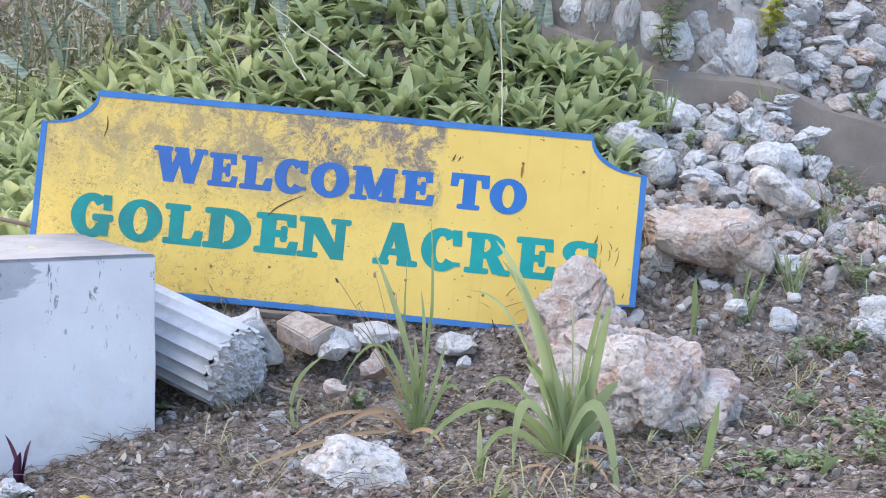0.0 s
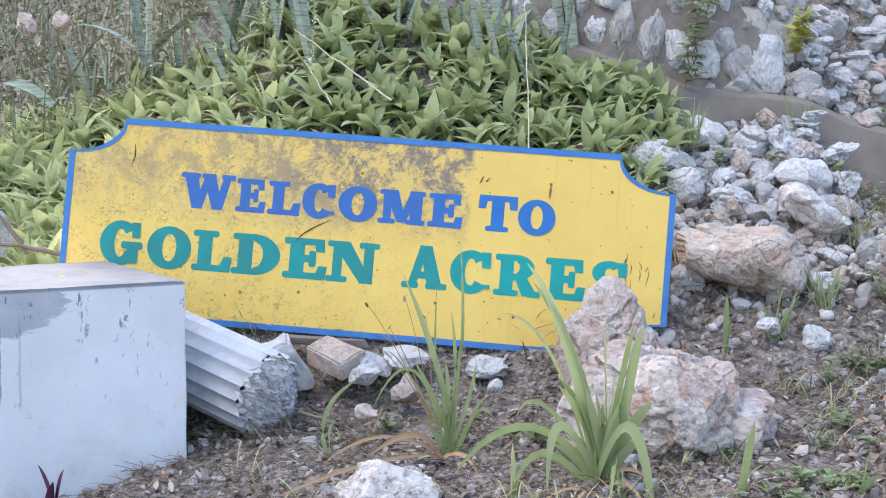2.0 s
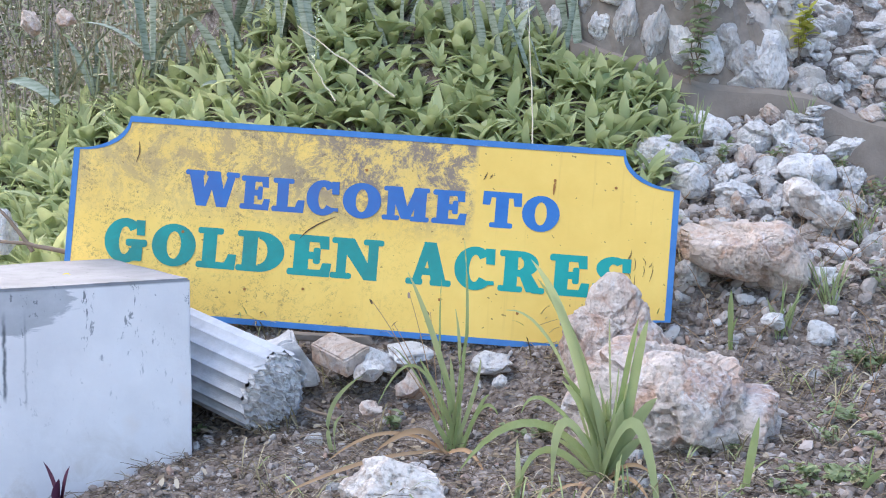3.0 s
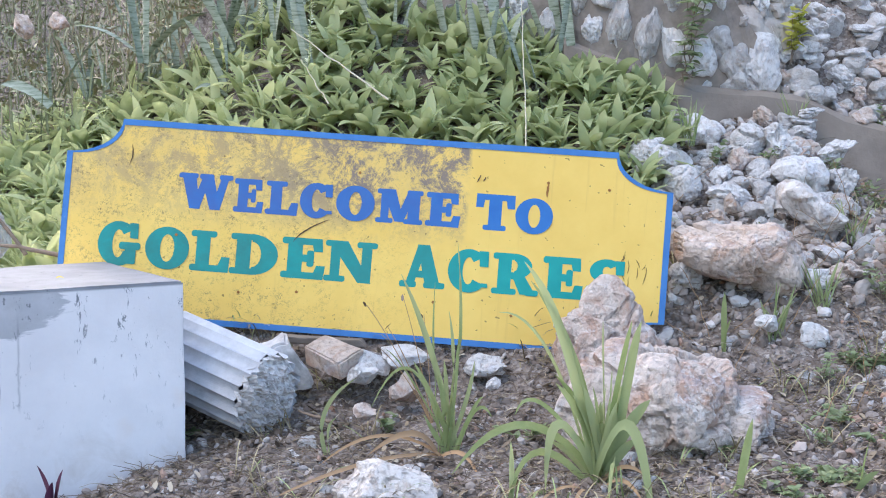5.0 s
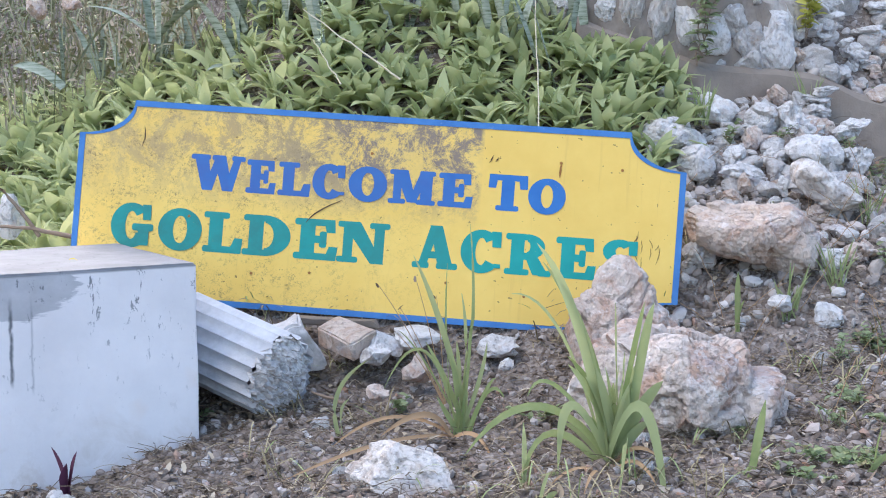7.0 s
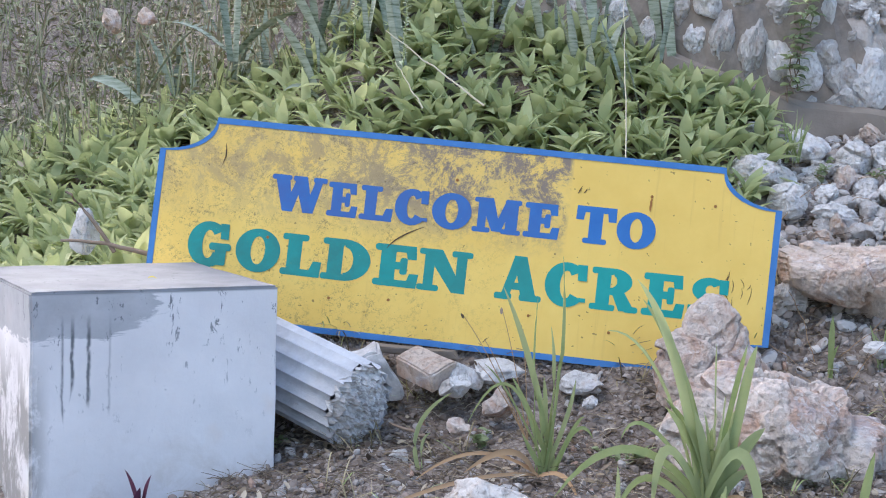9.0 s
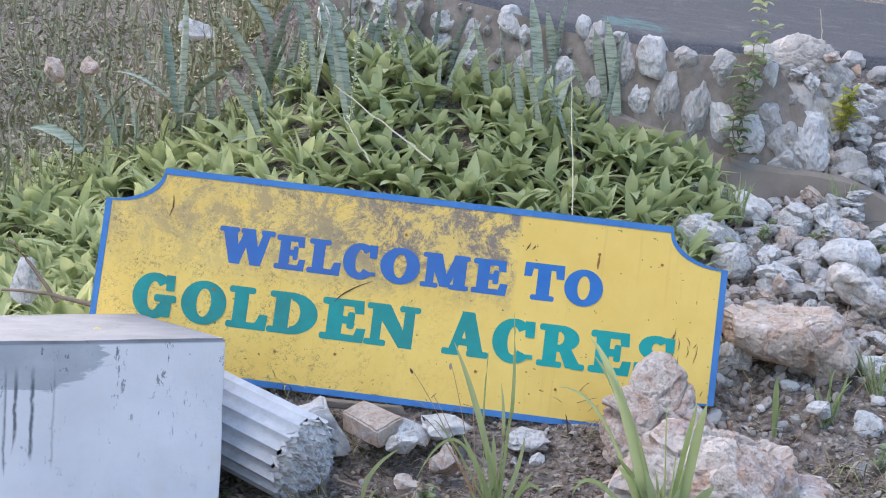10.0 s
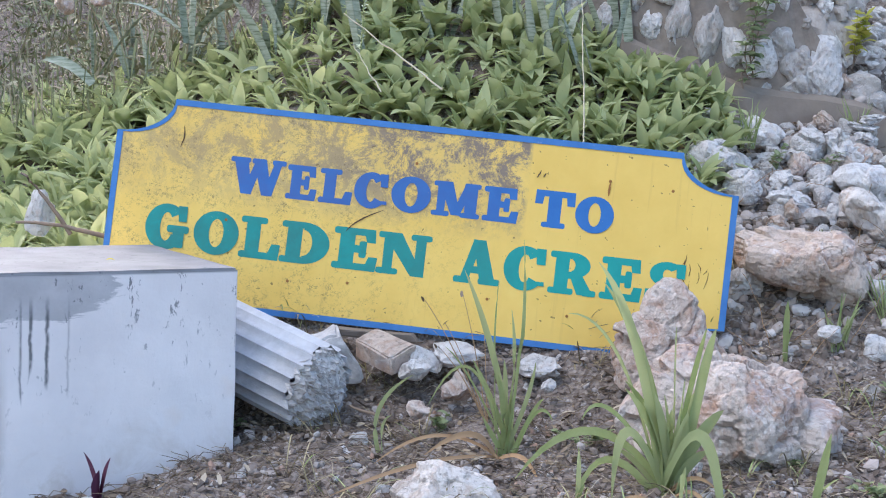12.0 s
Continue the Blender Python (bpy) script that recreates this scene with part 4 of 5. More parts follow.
chunk("concrete_chunk", "jagged grey concrete chunk under the sign", BROKEN, pose(-0.29, -0.22, 0.235, 10, -22, 20), (0.18, 0.12, 0.21), 3, 0.022)
chunk("stone_block", "tan squared stone block under the sign edge", ROCK_BROWN, pose(-0.085, -0.17, 0.27, 18, 14, -35), (0.19, 0.15, 0.085), 9, 0.006)
chunk("stone_block", "pale squared stone block under the sign edge", ROCK, pose(0.05, -0.12, 0.24, -8, 20, 25), (0.15, 0.13, 0.08), 12, 0.008)
chunk("plank", "short weathered board wedged under the sign", FOOTING, pose(-0.14, -0.02, 0.31, 0, 4, 4), (0.34, 0.08, 0.03), 15, 0.003)


# ---- plants ----
def ribbon(path, width, fold=0.25, droop=None):
    """Verts and faces of a leaf along a path of points; width(s) gives the half width."""
    verts, faces = [], []
    n = len(path)
    for i, p in enumerate(path):
        p = Vector(p)
        t = (Vector(path[min(i + 1, n - 1)]) - Vector(path[max(i - 1, 0)])).normalized()
        side = t.cross(Vector((0, 0, 1)))
        if side.length < 0.05:
            side = t.cross(Vector((0, 1, 0)))
        side.normalize()
        if droop is not None:
            side = (side * math.cos(droop) + t.cross(side) * math.sin(droop)).normalized()
        up = side.cross(t).normalized()
        w = width(i / (n - 1))
        verts += [p - side * w + up * w * fold, p, p + side * w + up * w * fold]
    for i in range(n - 1):
        a = i * 3
        faces += [(a, a + 1, a + 4, a + 3), (a + 1, a + 2, a + 5, a + 4)]
    return verts, faces


def lance(s):
    return (0.30 + 0.70 * math.sin(math.pi * min(1.0, s * 0.92 + 0.05)) ** 0.8) * (1 - s ** 5)


def leaf_shape(length, width, rise, curl, seg=6):
    """A leaf that starts at the origin, leaves along +x at the angle rise and bends down by curl."""
    pts, p, a = [], Vector((0, 0, 0)), radians(rise)
    for i in range(seg + 1):
        pts.append(p.copy())
        p += Vector((math.cos(a), 0, math.sin(a))) * (length / seg)
        a -= radians(curl) / seg
    return ribbon(pts, lambda s: width * lance(s) + 0.0006, 0.3)


def leaf_kinds(name, mat, n, lengths, widths, rises, curls, seed):
    rnd = random.Random(seed)
    out = []
    for _ in range(n):
        v, f = leaf_shape(rnd.uniform(*lengths), rnd.uniform(*widths), rnd.uniform(*rises), rnd.uniform(*curls))
        out.append((v, f, mesh_of(name, v, f, mat)))
    return out


OYSTER = leaf_kinds("leaf", LEAF, 10, (0.13, 0.20), (0.021, 0.030), (10, 70), (10, 80), 3)


def rosette(place, scale, seed, split=True, kinds=OYSTER, label="", name="ground_cover_plant", group="ground cover plants", mat=LEAF, n=12, cat="plant"):
    rnd = random.Random(seed)
    root = pose(*place, rnd.uniform(-16, 16), rnd.uniform(-16, 16), rnd.uniform(0, 360)) @ Matrix.Scale(scale, 4)
    if split:
        ob = new(name)
        ob.matrix_basis = root
    verts, faces = [], []
    for i in range(n):
        v, f, me = kinds[rnd.randrange(len(kinds))]
        s = rnd.uniform(0.7, 1.1)
        m = pose(0, 0, rnd.uniform(0, 0.05), rnd.uniform(-14, 14), rnd.uniform(-22, 14) - 25 * (i < n // 4), i * 137.5 + rnd.uniform(-20, 20)) @ Matrix.Scale(s, 4)
        if split:
            part("leaf", me, ob, "", m)
        else:
            k = len(verts)
            verts += [m @ Vector(p) for p in v]
            faces += [tuple(k + j for j in q) for q in f]
    if not split:
        ob = part(name, mesh_of(name, verts, faces, mat), None, "", root)
    return tagged(ob, label or "green rosette of fleshy pointed leaves on the bank", cat, group)


def plant_bed():
    rnd = random.Random(12)
    spots = []
    tries = 0
    while tries < 24000:
        tries += 1
        x, y = rnd.uniform(-3.0, 1.42), rnd.uniform(0.22, 3.0)
        if y < 0.3 and x > -1.3:
            continue
        if y > wall_line(x) - 0.10:
            continue
        if x > 1.40 - 0.32 * max(0.0, 1.3 - y) or (x > 1.3 and y > 1.43):
            continue
        gap = 0.088 if y < 1.35 and x > 0.0 else 0.095 if y < 1.7 else 0.12
        if all((x - a) ** 2 + (y - b) ** 2 > gap * gap for a, b in spots):
            spots.append((x, y))
    spots.sort(key=lambda s: s[1])
    rest_v, rest_f, n = [], [], 0
    for i, (x, y) in enumerate(spots):
        near = n < 285 and x > -1.75 and y > 0.45
        size = rnd.uniform(0.92, 1.4)
        z = rough_height(x, y) + 0.01
        if near:
            n += 1
            rosette((x, y, z), size, 1000 + i, True, n=15)
            continue
        root = pose(x, y, z, rnd.uniform(-16, 16), rnd.uniform(-16, 16), rnd.uniform(0, 360)) @ Matrix.Scale(size, 4)
        for k in range(15):
            v, f, _ = OYSTER[rnd.randrange(len(OYSTER))]
            m = root @ pose(0, 0, rnd.uniform(0, 0.05), rnd.uniform(-14, 14), rnd.uniform(-22, 14) - 25 * (k < 4), k * 137.5 + rnd.uniform(-20, 20)) @ Matrix.Scale(rnd.uniform(0.7, 1.1), 4)
            i0 = len(rest_v)
            rest_v += [m @ Vector(p) for p in v]
            rest_f += [tuple(i0 + j for j in q) for q in f]
    tagged(part("ground_cover", mesh_of("ground_cover", rest_v, rest_f, LEAF)), "dense green ground cover of fleshy leaves uphill", "plants", kind="stuff")


plant_bed()


def blade(base, tip, bow, width, seg=9, sag=0.0, fold=0.35, turn=0.0):
    """A strap leaf from base to tip that bows upward by bow before it comes down."""
    b, t = Vector(base), Vector(tip)
    mid = (b + t) / 2 + Vector((0, 0, bow))
    pts = [b * (1 - s) ** 2 + mid * 2 * s * (1 - s) + t * s * s for s in (i / seg for i in range(seg + 1))]
    v, f = ribbon(pts, lambda s: width * (0.75 + 0.5 * s) * (1 - s ** 4) + 0.0008 if s < 0.5 else width * (1 - ((s - 0.5) * 2) ** 2.2) + 0.0008, fold, turn)
    return v, f


def arched(base, mid, tip, width, seg=12, turn=0.0):
    """A strap leaf through three points."""
    b, m, t = Vector(base), Vector(mid), Vector(tip)
    c = m * 2 - (b + t) / 2
    pts = [b * (1 - s) ** 2 + c * 2 * s * (1 - s) + t * s * s for s in (i / seg for i in range(seg + 1))]
    return ribbon(pts, lambda s: width * (0.8 + 0.4 * s if s < 0.5 else 1 - ((s - 0.5) * 2) ** 2.4) + 0.0008, 0.3, turn)


def strap_plant(label, base, blades, mat, seed, spread=0.03, name="strap_lily"):
    """blades: tip (x, y, z), middle (x, z), half width, from the foot of the plant."""
    rnd = random.Random(seed)
    ob = tagged(new(name), label, "plant")
    ob.location = base
    for tx, ty, tz, mx, mz, w in blades:
        b = (rnd.uniform(-spread, spread), rnd.uniform(-spread, spread) * 0.7, -0.03)
        v, f = arched(b, (mx, ty * 0.55, mz), (tx, ty, tz), w * 0.84, turn=rnd.uniform(0.9, 1.3) * rnd.choice((-1, 1)))
        part("blade", mesh_of("blade", v, f, mat), ob)
    return ob


def clump(name, label, base, blades, mat, group="", cat="plant", spread=0.03, seed=1):
    """A plant of strap leaves; every leaf is a part. blades: tip offset (x, y, z), bow, half width."""
    rnd = random.Random(seed)
    ob = tagged(new(name), label, cat, group)
    ob.location = base
    for tip, bow, width in blades:
        b = (rnd.uniform(-spread, spread), rnd.uniform(-spread, spread), -0.02)
        v, f = blade(b, tip, bow, width, turn=rnd.uniform(0.2, 1.2) * rnd.choice((-1, 1)))
        part("blade", mesh_of("blade", v, f, mat), ob)
    return ob


TALL_BLADES = [
    (-0.235, -0.02, 0.674, -0.113, 0.418, 0.019), (-0.215, 0, 0.614, -0.082, 0.35, 0.017), (-0.13, 0.03, 0.478, -0.061, 0.299, 0.016), (0.092, 0.02, 0.49, 0.051, 0.282, 0.02),
    (0.123, 0.04, 0.486, 0.078, 0.299, 0.017), (0.007, 0.05, 0.486, 0.007, 0.265, 0.008), (0.14, -0.05, 0.261, 0.072, 0.162, 0.022), (0.027, -0.04, 0.35, 0.017, 0.179, 0.018),
    (0.137, -0.24, -0.171, 0.075, 0.196, 0.02), (-0.027, -0.28, -0.171, 0.022, 0.085, 0.018), (-0.176, -0.1, -0.026, -0.133, 0.188, 0.017), (-0.304, -0.16, -0.162, -0.215, 0.102, 0.014),
]
SHORT_BLADES = [
    (-0.454, -0.05, 0.034, -0.224, 0.179, 0.014), (-0.454, -0.12, -0.097, -0.198, -0.026, 0.014), (-0.309, 0.08, 0.509, -0.155, 0.384, 0.005), (-0.263, 0.0, 0.205, -0.164, 0.227, 0.008),
    (-0.078, 0.0, 0.265, -0.041, 0.145, 0.018), (-0.031, -0.03, 0.299, -0.014, 0.162, 0.018), (0.061, 0.03, 0.247, 0.031, 0.145, 0.018), (-0.116, -0.03, 0.162, -0.061, 0.111, 0.016),
    (0.102, -0.05, 0.137, 0.051, 0.085, 0.018), (-0.061, 0.05, 0.222, -0.031, 0.111, 0.018), (0.038, -0.06, 0.23, 0.017, 0.119, 0.019), (-0.164, 0.03, 0.119, -0.096, 0.077, 0.012),
    (-0.002, 0.0, 0.247, 0.0, 0.128, 0.019),
]
rnd = random.Random(27)
for k in range(14):
    lean, tall = rnd.uniform(-0.16, 0.12), rnd.uniform(0.16, 0.34)
    SHORT_BLADES.append((lean, rnd.uniform(-0.08, 0.08), tall, lean * 0.35, tall * 0.55, rnd.uniform(0.013, 0.019)))
strap_plant("tall clump of green strap leaves beside the large boulder", (0.83, -1.24, 0.06), TALL_BLADES + SHORT_BLADES, GRASS, 4)
SLENDER_BLADES = [
    (-0.164, -0.02, 0.602, -0.064, 0.331, 0.012), (-0.052, 0, 0.574, -0.056, 0.303, 0.009), (0.024, 0, 0.705, 0.026, 0.331, 0.014), (-0.127, 0.03, 0.303, -0.052, 0.153, 0.01),
    (0.079, 0.03, 0.303, 0.045, 0.153, 0.008), (-0.221, 0.05, 0.34, -0.127, 0.228, 0.005), (-0.267, 0.0, 0.153, -0.127, 0.275, 0.006), (0.107, -0.03, 0.191, 0.069, 0.135, 0.008),
    (-0.043, -0.02, 0.265, -0.021, 0.116, 0.012), (0.007, 0.02, 0.247, 0.004, 0.116, 0.013), (0.135, -0.08, 0.135, 0.079, 0.144, 0.007), (-0.09, -0.05, 0.135, -0.052, 0.06, 0.01),
    (-0.006, 0.03, 0.471, 0.007, 0.228, 0.008), (-0.024, 0.05, 0.303, -0.011, 0.153, 0.012),
]
strap_plant("slender clump of green strap leaves before the sign", (0.368, -0.80, 0.05), SLENDER_BLADES, GRASS, 6, 0.045)
strap_plant("single bent yellow-green strap leaf on the gravel", (-0.05, -0.75, 0.04), [(0.095, 0.0, 0.25, -0.012, 0.13, 0.009), (0.03, -0.03, 0.12, 0.0, 0.07, 0.005)], GRASS, 7, 0.01, "grass_blade_plant")
strap_plant("dry brown fallen strap leaves on the gravel", (0.34, -0.86, 0.08), [(-0.52, -0.42, -0.07, -0.24, 0.0, 0.007), (-0.24, -0.12, 0.0, -0.1, 0.06, 0.011), (0.12, -0.2, -0.06, 0.07, 0.0, 0.008), (-0.4, -0.1, -0.04, -0.2, 0.05, 0.006)], DRY, 8, 0.02, "dry_lily")
clump("dry_lily", "dry straw leaves at the foot of the strap plant", (0.82, -1.28, 0.0330), [
    ((-0.2, -0.15, 0.0000), 0.1, 0.0059), ((0.12, -0.15, 0.0000), 0.14, 0.0059), ((-0.3, -0.05, 0.0110), 0.08, 0.0059), ((0.14, -0.02, 0.0550), 0.12, 0.0059), ((-0.1, -0.22, 0.0000), 0.1, 0.0052)], DRY, seed=9)
for bx, by, tx, tz in ((1.20, -1.42, 0.05, 0.24), (1.56, -1.45, 0.02, 0.16), (0.52, -1.38, 0.03, 0.20), (0.60, -1.55, 0.02, 0.10), (1.40, -0.02, 0.02, 0.21)):
    clump("grass_blade_plant", "short upright green strap blades in the gravel", (bx, by, bank(bx, by) + 0.0), [((tx, 0, tz), 0.02, 0.012), ((tx + 0.02, -0.03, tz * 0.5), 0.03, 0.009)], GRASS, "strap blades", seed=int(bx * 100))


def snake_plant(place, tips, seed, width=0.028):
    return clump("snake_plant", "upright mottled grey-green succulent blades among the bed", place, [(t, b, width) for t, b in tips], SNAKE, "snake plants", spread=0.05, seed=seed)


SNAKE_LOW = [
    ((0.37, 1.62, 1.44), [((-0.02, 0.0, 0.52), 0.03), ((-0.15, 0.0, 0.55), 0.06)]),
    ((0.61, 1.72, 1.62), [((-0.03, 0.0, 0.45), 0.03), ((0.08, 0.0, 0.54), 0.04), ((-0.11, 0.0, 0.51), 0.05)]),
    ((0.91, 1.6, 1.56), [((-0.04, 0.0, 0.46), 0.03), ((-0.1, 0.0, 0.4), 0.05), ((0.07, 0.0, 0.44), 0.04)]),]
SNAKE_HIGH = [
    ((-0.83, 2.05, 1.56), [((-0.21, 0.0, 0.36), 0.07), ((-0.07, 0.0, 0.34), 0.04), ((0.1, 0.0, 0.34), 0.05), ((0.13, 0.0, 0.61), 0.05)]),
    ((-1.29, 2.15, 1.51), [((-0.39, 0.0, 0.18), 0.1), ((-0.13, 0.0, 0.5), 0.05), ((0.33, 0.0, 0.25), 0.1), ((-0.01, 0.0, 0.62), 0.02)]),
    ((-1.85, 2.2, 1.28), [((-0.01, 0.0, 0.33), 0.02), ((-0.26, 0.0, 0.1), 0.08), ((0.34, 0.0, 0.4), 0.1)]),
    ((0.06, 1.95, 1.62), [((-0.0, 0.0, 0.55), 0.02), ((-0.24, 0.0, 0.52), 0.08), ((0.13, 0.0, 0.44), 0.05)]),
    ((-0.21, 2.0, 1.65), [((-0.16, 0.0, 0.43), 0.06), ((0.19, 0.0, 0.56), 0.07)]),
    ((-0.83, 1.9, 1.33), [((-0.22, 0.0, 0.38), 0.08), ((-0.06, 0.0, 0.29), 0.04)]),]
for base, tips in SNAKE_LOW + SNAKE_HIGH:
    snake_plant(base, tips, int(base[0] * 50 + 300))
# broad arching blades: foot, then tip (x, y, z), middle (x, z) and half width
BROAD_BLADES = [
    ((-0.884, 2.563, 1.651), [(-0.299, -0.03, 0.424, -0.142, 0.191, 0.03), (-0.163, -0.03, 0.516, -0.021, 0.336, 0.036), (0.104, -0.03, 0.314, 0.11, 0.2, 0.017)]),
    ((-0.347, 1.471, 1.316), [(-0.097, -0.03, 0.695, -0.058, 0.321, 0.021), (-0.172, -0.03, 0.687, -0.077, 0.563, 0.024)]),
    ((-0.561, 1.766, 1.478), [(0.064, -0.03, 0.458, 0.03, 0.262, 0.02), (-0.127, -0.03, 0.53, -0.048, 0.497, 0.018)]),
    ((-2.023, 5.084, 1.854), [(0.043, -0.03, 0.61, 0.02, 0.322, 0.012), (-0.371, -0.03, 0.071, -0.067, 0.008, 0.021), (-0.163, -0.03, 0.252, -0.134, 0.172, 0.013)]),
    ((-2.393, 4.16, 1.428), [(-0.007, -0.03, 0.304, -0.003, 0.162, 0.019), (-0.388, -0.03, -0.004, -0.089, 0.102, 0.006)]),
    ((-0.77, 1.697, 1.279), [(-0.183, -0.03, 0.051, -0.092, 0.072, 0.012), (-0.107, -0.03, 0.335, -0.029, 0.292, 0.01)]),
]
for foot, blades in BROAD_BLADES:
    tagged(strap_plant("broad mottled grey-green succulent blades arching over the bed", foot, blades, SNAKE, int(foot[0] * 70 + 500), 0.04, "snake_plant"), group="snake plants")
rnd = random.Random(19)
for i in range(16):
    sx = rnd.uniform(-1.9, 0.95)
    sy = wall_line(sx) - rnd.uniform(0.1, 0.45)
    tips = [((rnd.uniform(-0.25, 0.25), rnd.uniform(-0.05, 0.1), rnd.uniform(0.3, 0.55)), rnd.uniform(0.0, 0.1)) for _ in range(rnd.choice((2, 3, 4)))]
    snake_plant((sx, sy, rough_height(sx, sy)), tips, 700 + i, rnd.uniform(0.018, 0.028))


def tube_pts(pts, r0, r1, sides=5):
    verts, faces, n = [], [], len(pts)
    for i, p in enumerate(pts):
        p = Vector(p)
        t = (Vector(pts[min(i + 1, n - 1)]) - Vector(pts[max(i - 1, 0)])).normalized()
        a = t.orthogonal().normalized()
        b = t.cross(a)
        r = r0 + (r1 - r0) * i / (n - 1)
        verts += [p + (a * math.cos(2 * math.pi * k / sides) + b * math.sin(2 * math.pi * k / sides)) * r for k in range(sides)]
    for i in range(n - 1):
        for k in range(sides):
            j = (k + 1) % sides
            faces.append((i * sides + k, i * sides + j, (i + 1) * sides + j, (i + 1) * sides + k))
    return verts, faces


def arc(a, b, bow, n=8, wob=0.0, seed=0):
    a, b = Vector(a), Vector(b)
    return [a.lerp(b, i / n) + Vector((wob * noise.noise((i * 0.7, seed, 0)), wob * noise.noise((i * 0.7, seed, 5)), bow * 4 * (i / n) * (1 - i / n) + wob * noise.noise((i * 0.7, seed, 9)))) for i in range(n + 1)]


def stick(name, label, a, b, bow, r, mat, cat="twig", wob=0.01, group=""):
    v, f = tube_pts(arc(a, b, bow, 10, wob, a[0] * 13), r, r * 0.5)
    return tagged(part(name, mesh_of(name, v, f, mat)), label, cat, group)


def weed(place, label, height_, spread, n, seed, mat=WEED, stem=TWIG, name="weed", leaf=(0.02, 0.045), group="weeds"):
    """A small branching herb: a stem part and leaf parts joined per sprig."""
    rnd = random.Random(seed)
    ob = tagged(new(name), label, "plant", group)
    ob.location = place
    for k in range(n):
        a, s = rnd.uniform(0, 6.28), rnd.uniform(0.2, 1) * spread
        tip = Vector((math.cos(a) * s, math.sin(a) * s, height_ * rnd.uniform(0.5, 1)))
        path = arc((0, 0, -0.01), tip, 0.01, 6)
        v, f = tube_pts(path, 0.0018, 0.0008, 4)
        part("stem", mesh_of("stem", v, f, stem), ob)
        verts, faces = [], []
        for p in path[2:]:
            for _ in range(2):
                lv, lf = leaf_shape(rnd.uniform(*leaf), rnd.uniform(*leaf) * 0.32, rnd.uniform(0, 50), rnd.uniform(0, 60), 4)
                m = Matrix.Translation(p) @ pose(0, 0, 0, rnd.uniform(-30, 30), 0, rnd.uniform(0, 360))
                i0 = len(verts)
                verts += [m @ Vector(q) for q in lv]
                faces += [tuple(i0 + j for j in q) for q in lf]
        part("foliage", mesh_of("foliage", verts, faces, mat), ob)
    return ob


for i, (wx, wy, hh, sp, nn) in enumerate(((2.22, 0.35, 0.16, 0.14, 9), (2.08, 0.15, 0.13, 0.12, 7), (1.98, -0.15, 0.10, 0.12, 7), (2.35, 1.0, 0.12, 0.15, 7), (2.5, 1.55, 0.14, 0.16, 8),
                                          (1.9, 0.75, 0.10, 0.08, 5), (1.45, -1.35, 0.05, 0.16, 9), (1.75, -1.0, 0.06, 0.12, 6), (1.7, -0.65, 0.05, 0.10, 5), (2.1, 1.15, 0.1, 0.08, 5),
                                          (0.62, -0.75, 0.08, 0.1, 5), (0.15, -0.5, 0.06, 0.1, 4), (1.55, 0.98, 0.14, 0.06, 4), (-0.62, -0.45, 0.05, 0.1, 4))):
    weed((wx, wy, rough_height(wx, wy)), "small green weed growing in the gravel", hh, sp, nn, 60 + i)
rnd = random.Random(33)
for i in range(22):
    wx, wy = rnd.uniform(1.25, 2.3), rnd.uniform(-1.6, -0.85)
    weed((wx, wy, rough_height(wx, wy)), "low feathery green weed on the gravel", rnd.uniform(0.03, 0.07), rnd.uniform(0.06, 0.13), 5, 130 + i, leaf=(0.012, 0.028), group="low weeds")
for i in range(14):
    wx, wy = rnd.uniform(1.7, 2.6), rnd.uniform(-0.3, 1.1)
    weed((wx, wy, rough_height(wx, wy)), "green weed among the rubble", rnd.uniform(0.06, 0.14), rnd.uniform(0.06, 0.12), 5, 160 + i, leaf=(0.015, 0.035), group="rubble weeds")
for i, (gx, gy) in enumerate(((1.43, 1.02), (2.0, 1.35), (1.82, 0.1), (2.3, -0.1), (1.62, 0.0), (2.05, 0.5), (1.95, 1.75))):
    rnd = random.Random(i)
    clump("grass_tuft", "thin tuft of pale green grass on the bank", (gx, gy, rough_height(gx, gy) + (0.12 if i == 0 else 0)), [((rnd.uniform(-0.1, 0.1), rnd.uniform(-0.05, 0.05), rnd.uniform(0.1, 0.22)), 0.03, 0.003) for _ in range(16)], GRASS, "grass tufts", seed=i)


def vine(place, tips, seed):
    """Climbing stems with a pair of broad leaves at every joint."""
    r = random.Random(seed)
    ob = tagged(new("vine"), "leafy green vine climbing the stone wall", "plant")
    ob.location = place
    kinds = [leaf_shape(r.uniform(0.045, 0.075), r.uniform(0.014, 0.022), r.uniform(-10, 30), r.uniform(20, 70), 4) for _ in range(5)]
    kinds = [mesh_of("leaf", v, f, WEED) for v, f in kinds]
    for tip in tips:
        path = arc((0, 0, -0.03), tip, 0.0, 16, 0.05, seed)
        v, f = tube_pts(path, 0.004, 0.0015)
        part("stem", mesh_of("stem", v, f, TWIG), ob)
        for p in path[2:]:
            for _ in range(3):
                part("leaf", kinds[r.randrange(5)], ob, "", Matrix.Translation(p) @ pose(0, 0, 0, r.uniform(-30, 30), 0, r.uniform(0, 360)))


vine((1.47, 1.41, 1.36), [(0.13, 0.02, 0.80), (0.02, -0.02, 0.42), (0.17, 0.06, 0.62)], 90)
weed((2.02, 1.58, 1.46), "yellowing fern-like plant on the heap of stones", 0.26, 0.10, 5, 91, mat=make_leaf("yellowing_leaf", "8f9a3c", "b3b44e", "c9c46a"), name="yellow_plant", group="", leaf=(0.04, 0.075))

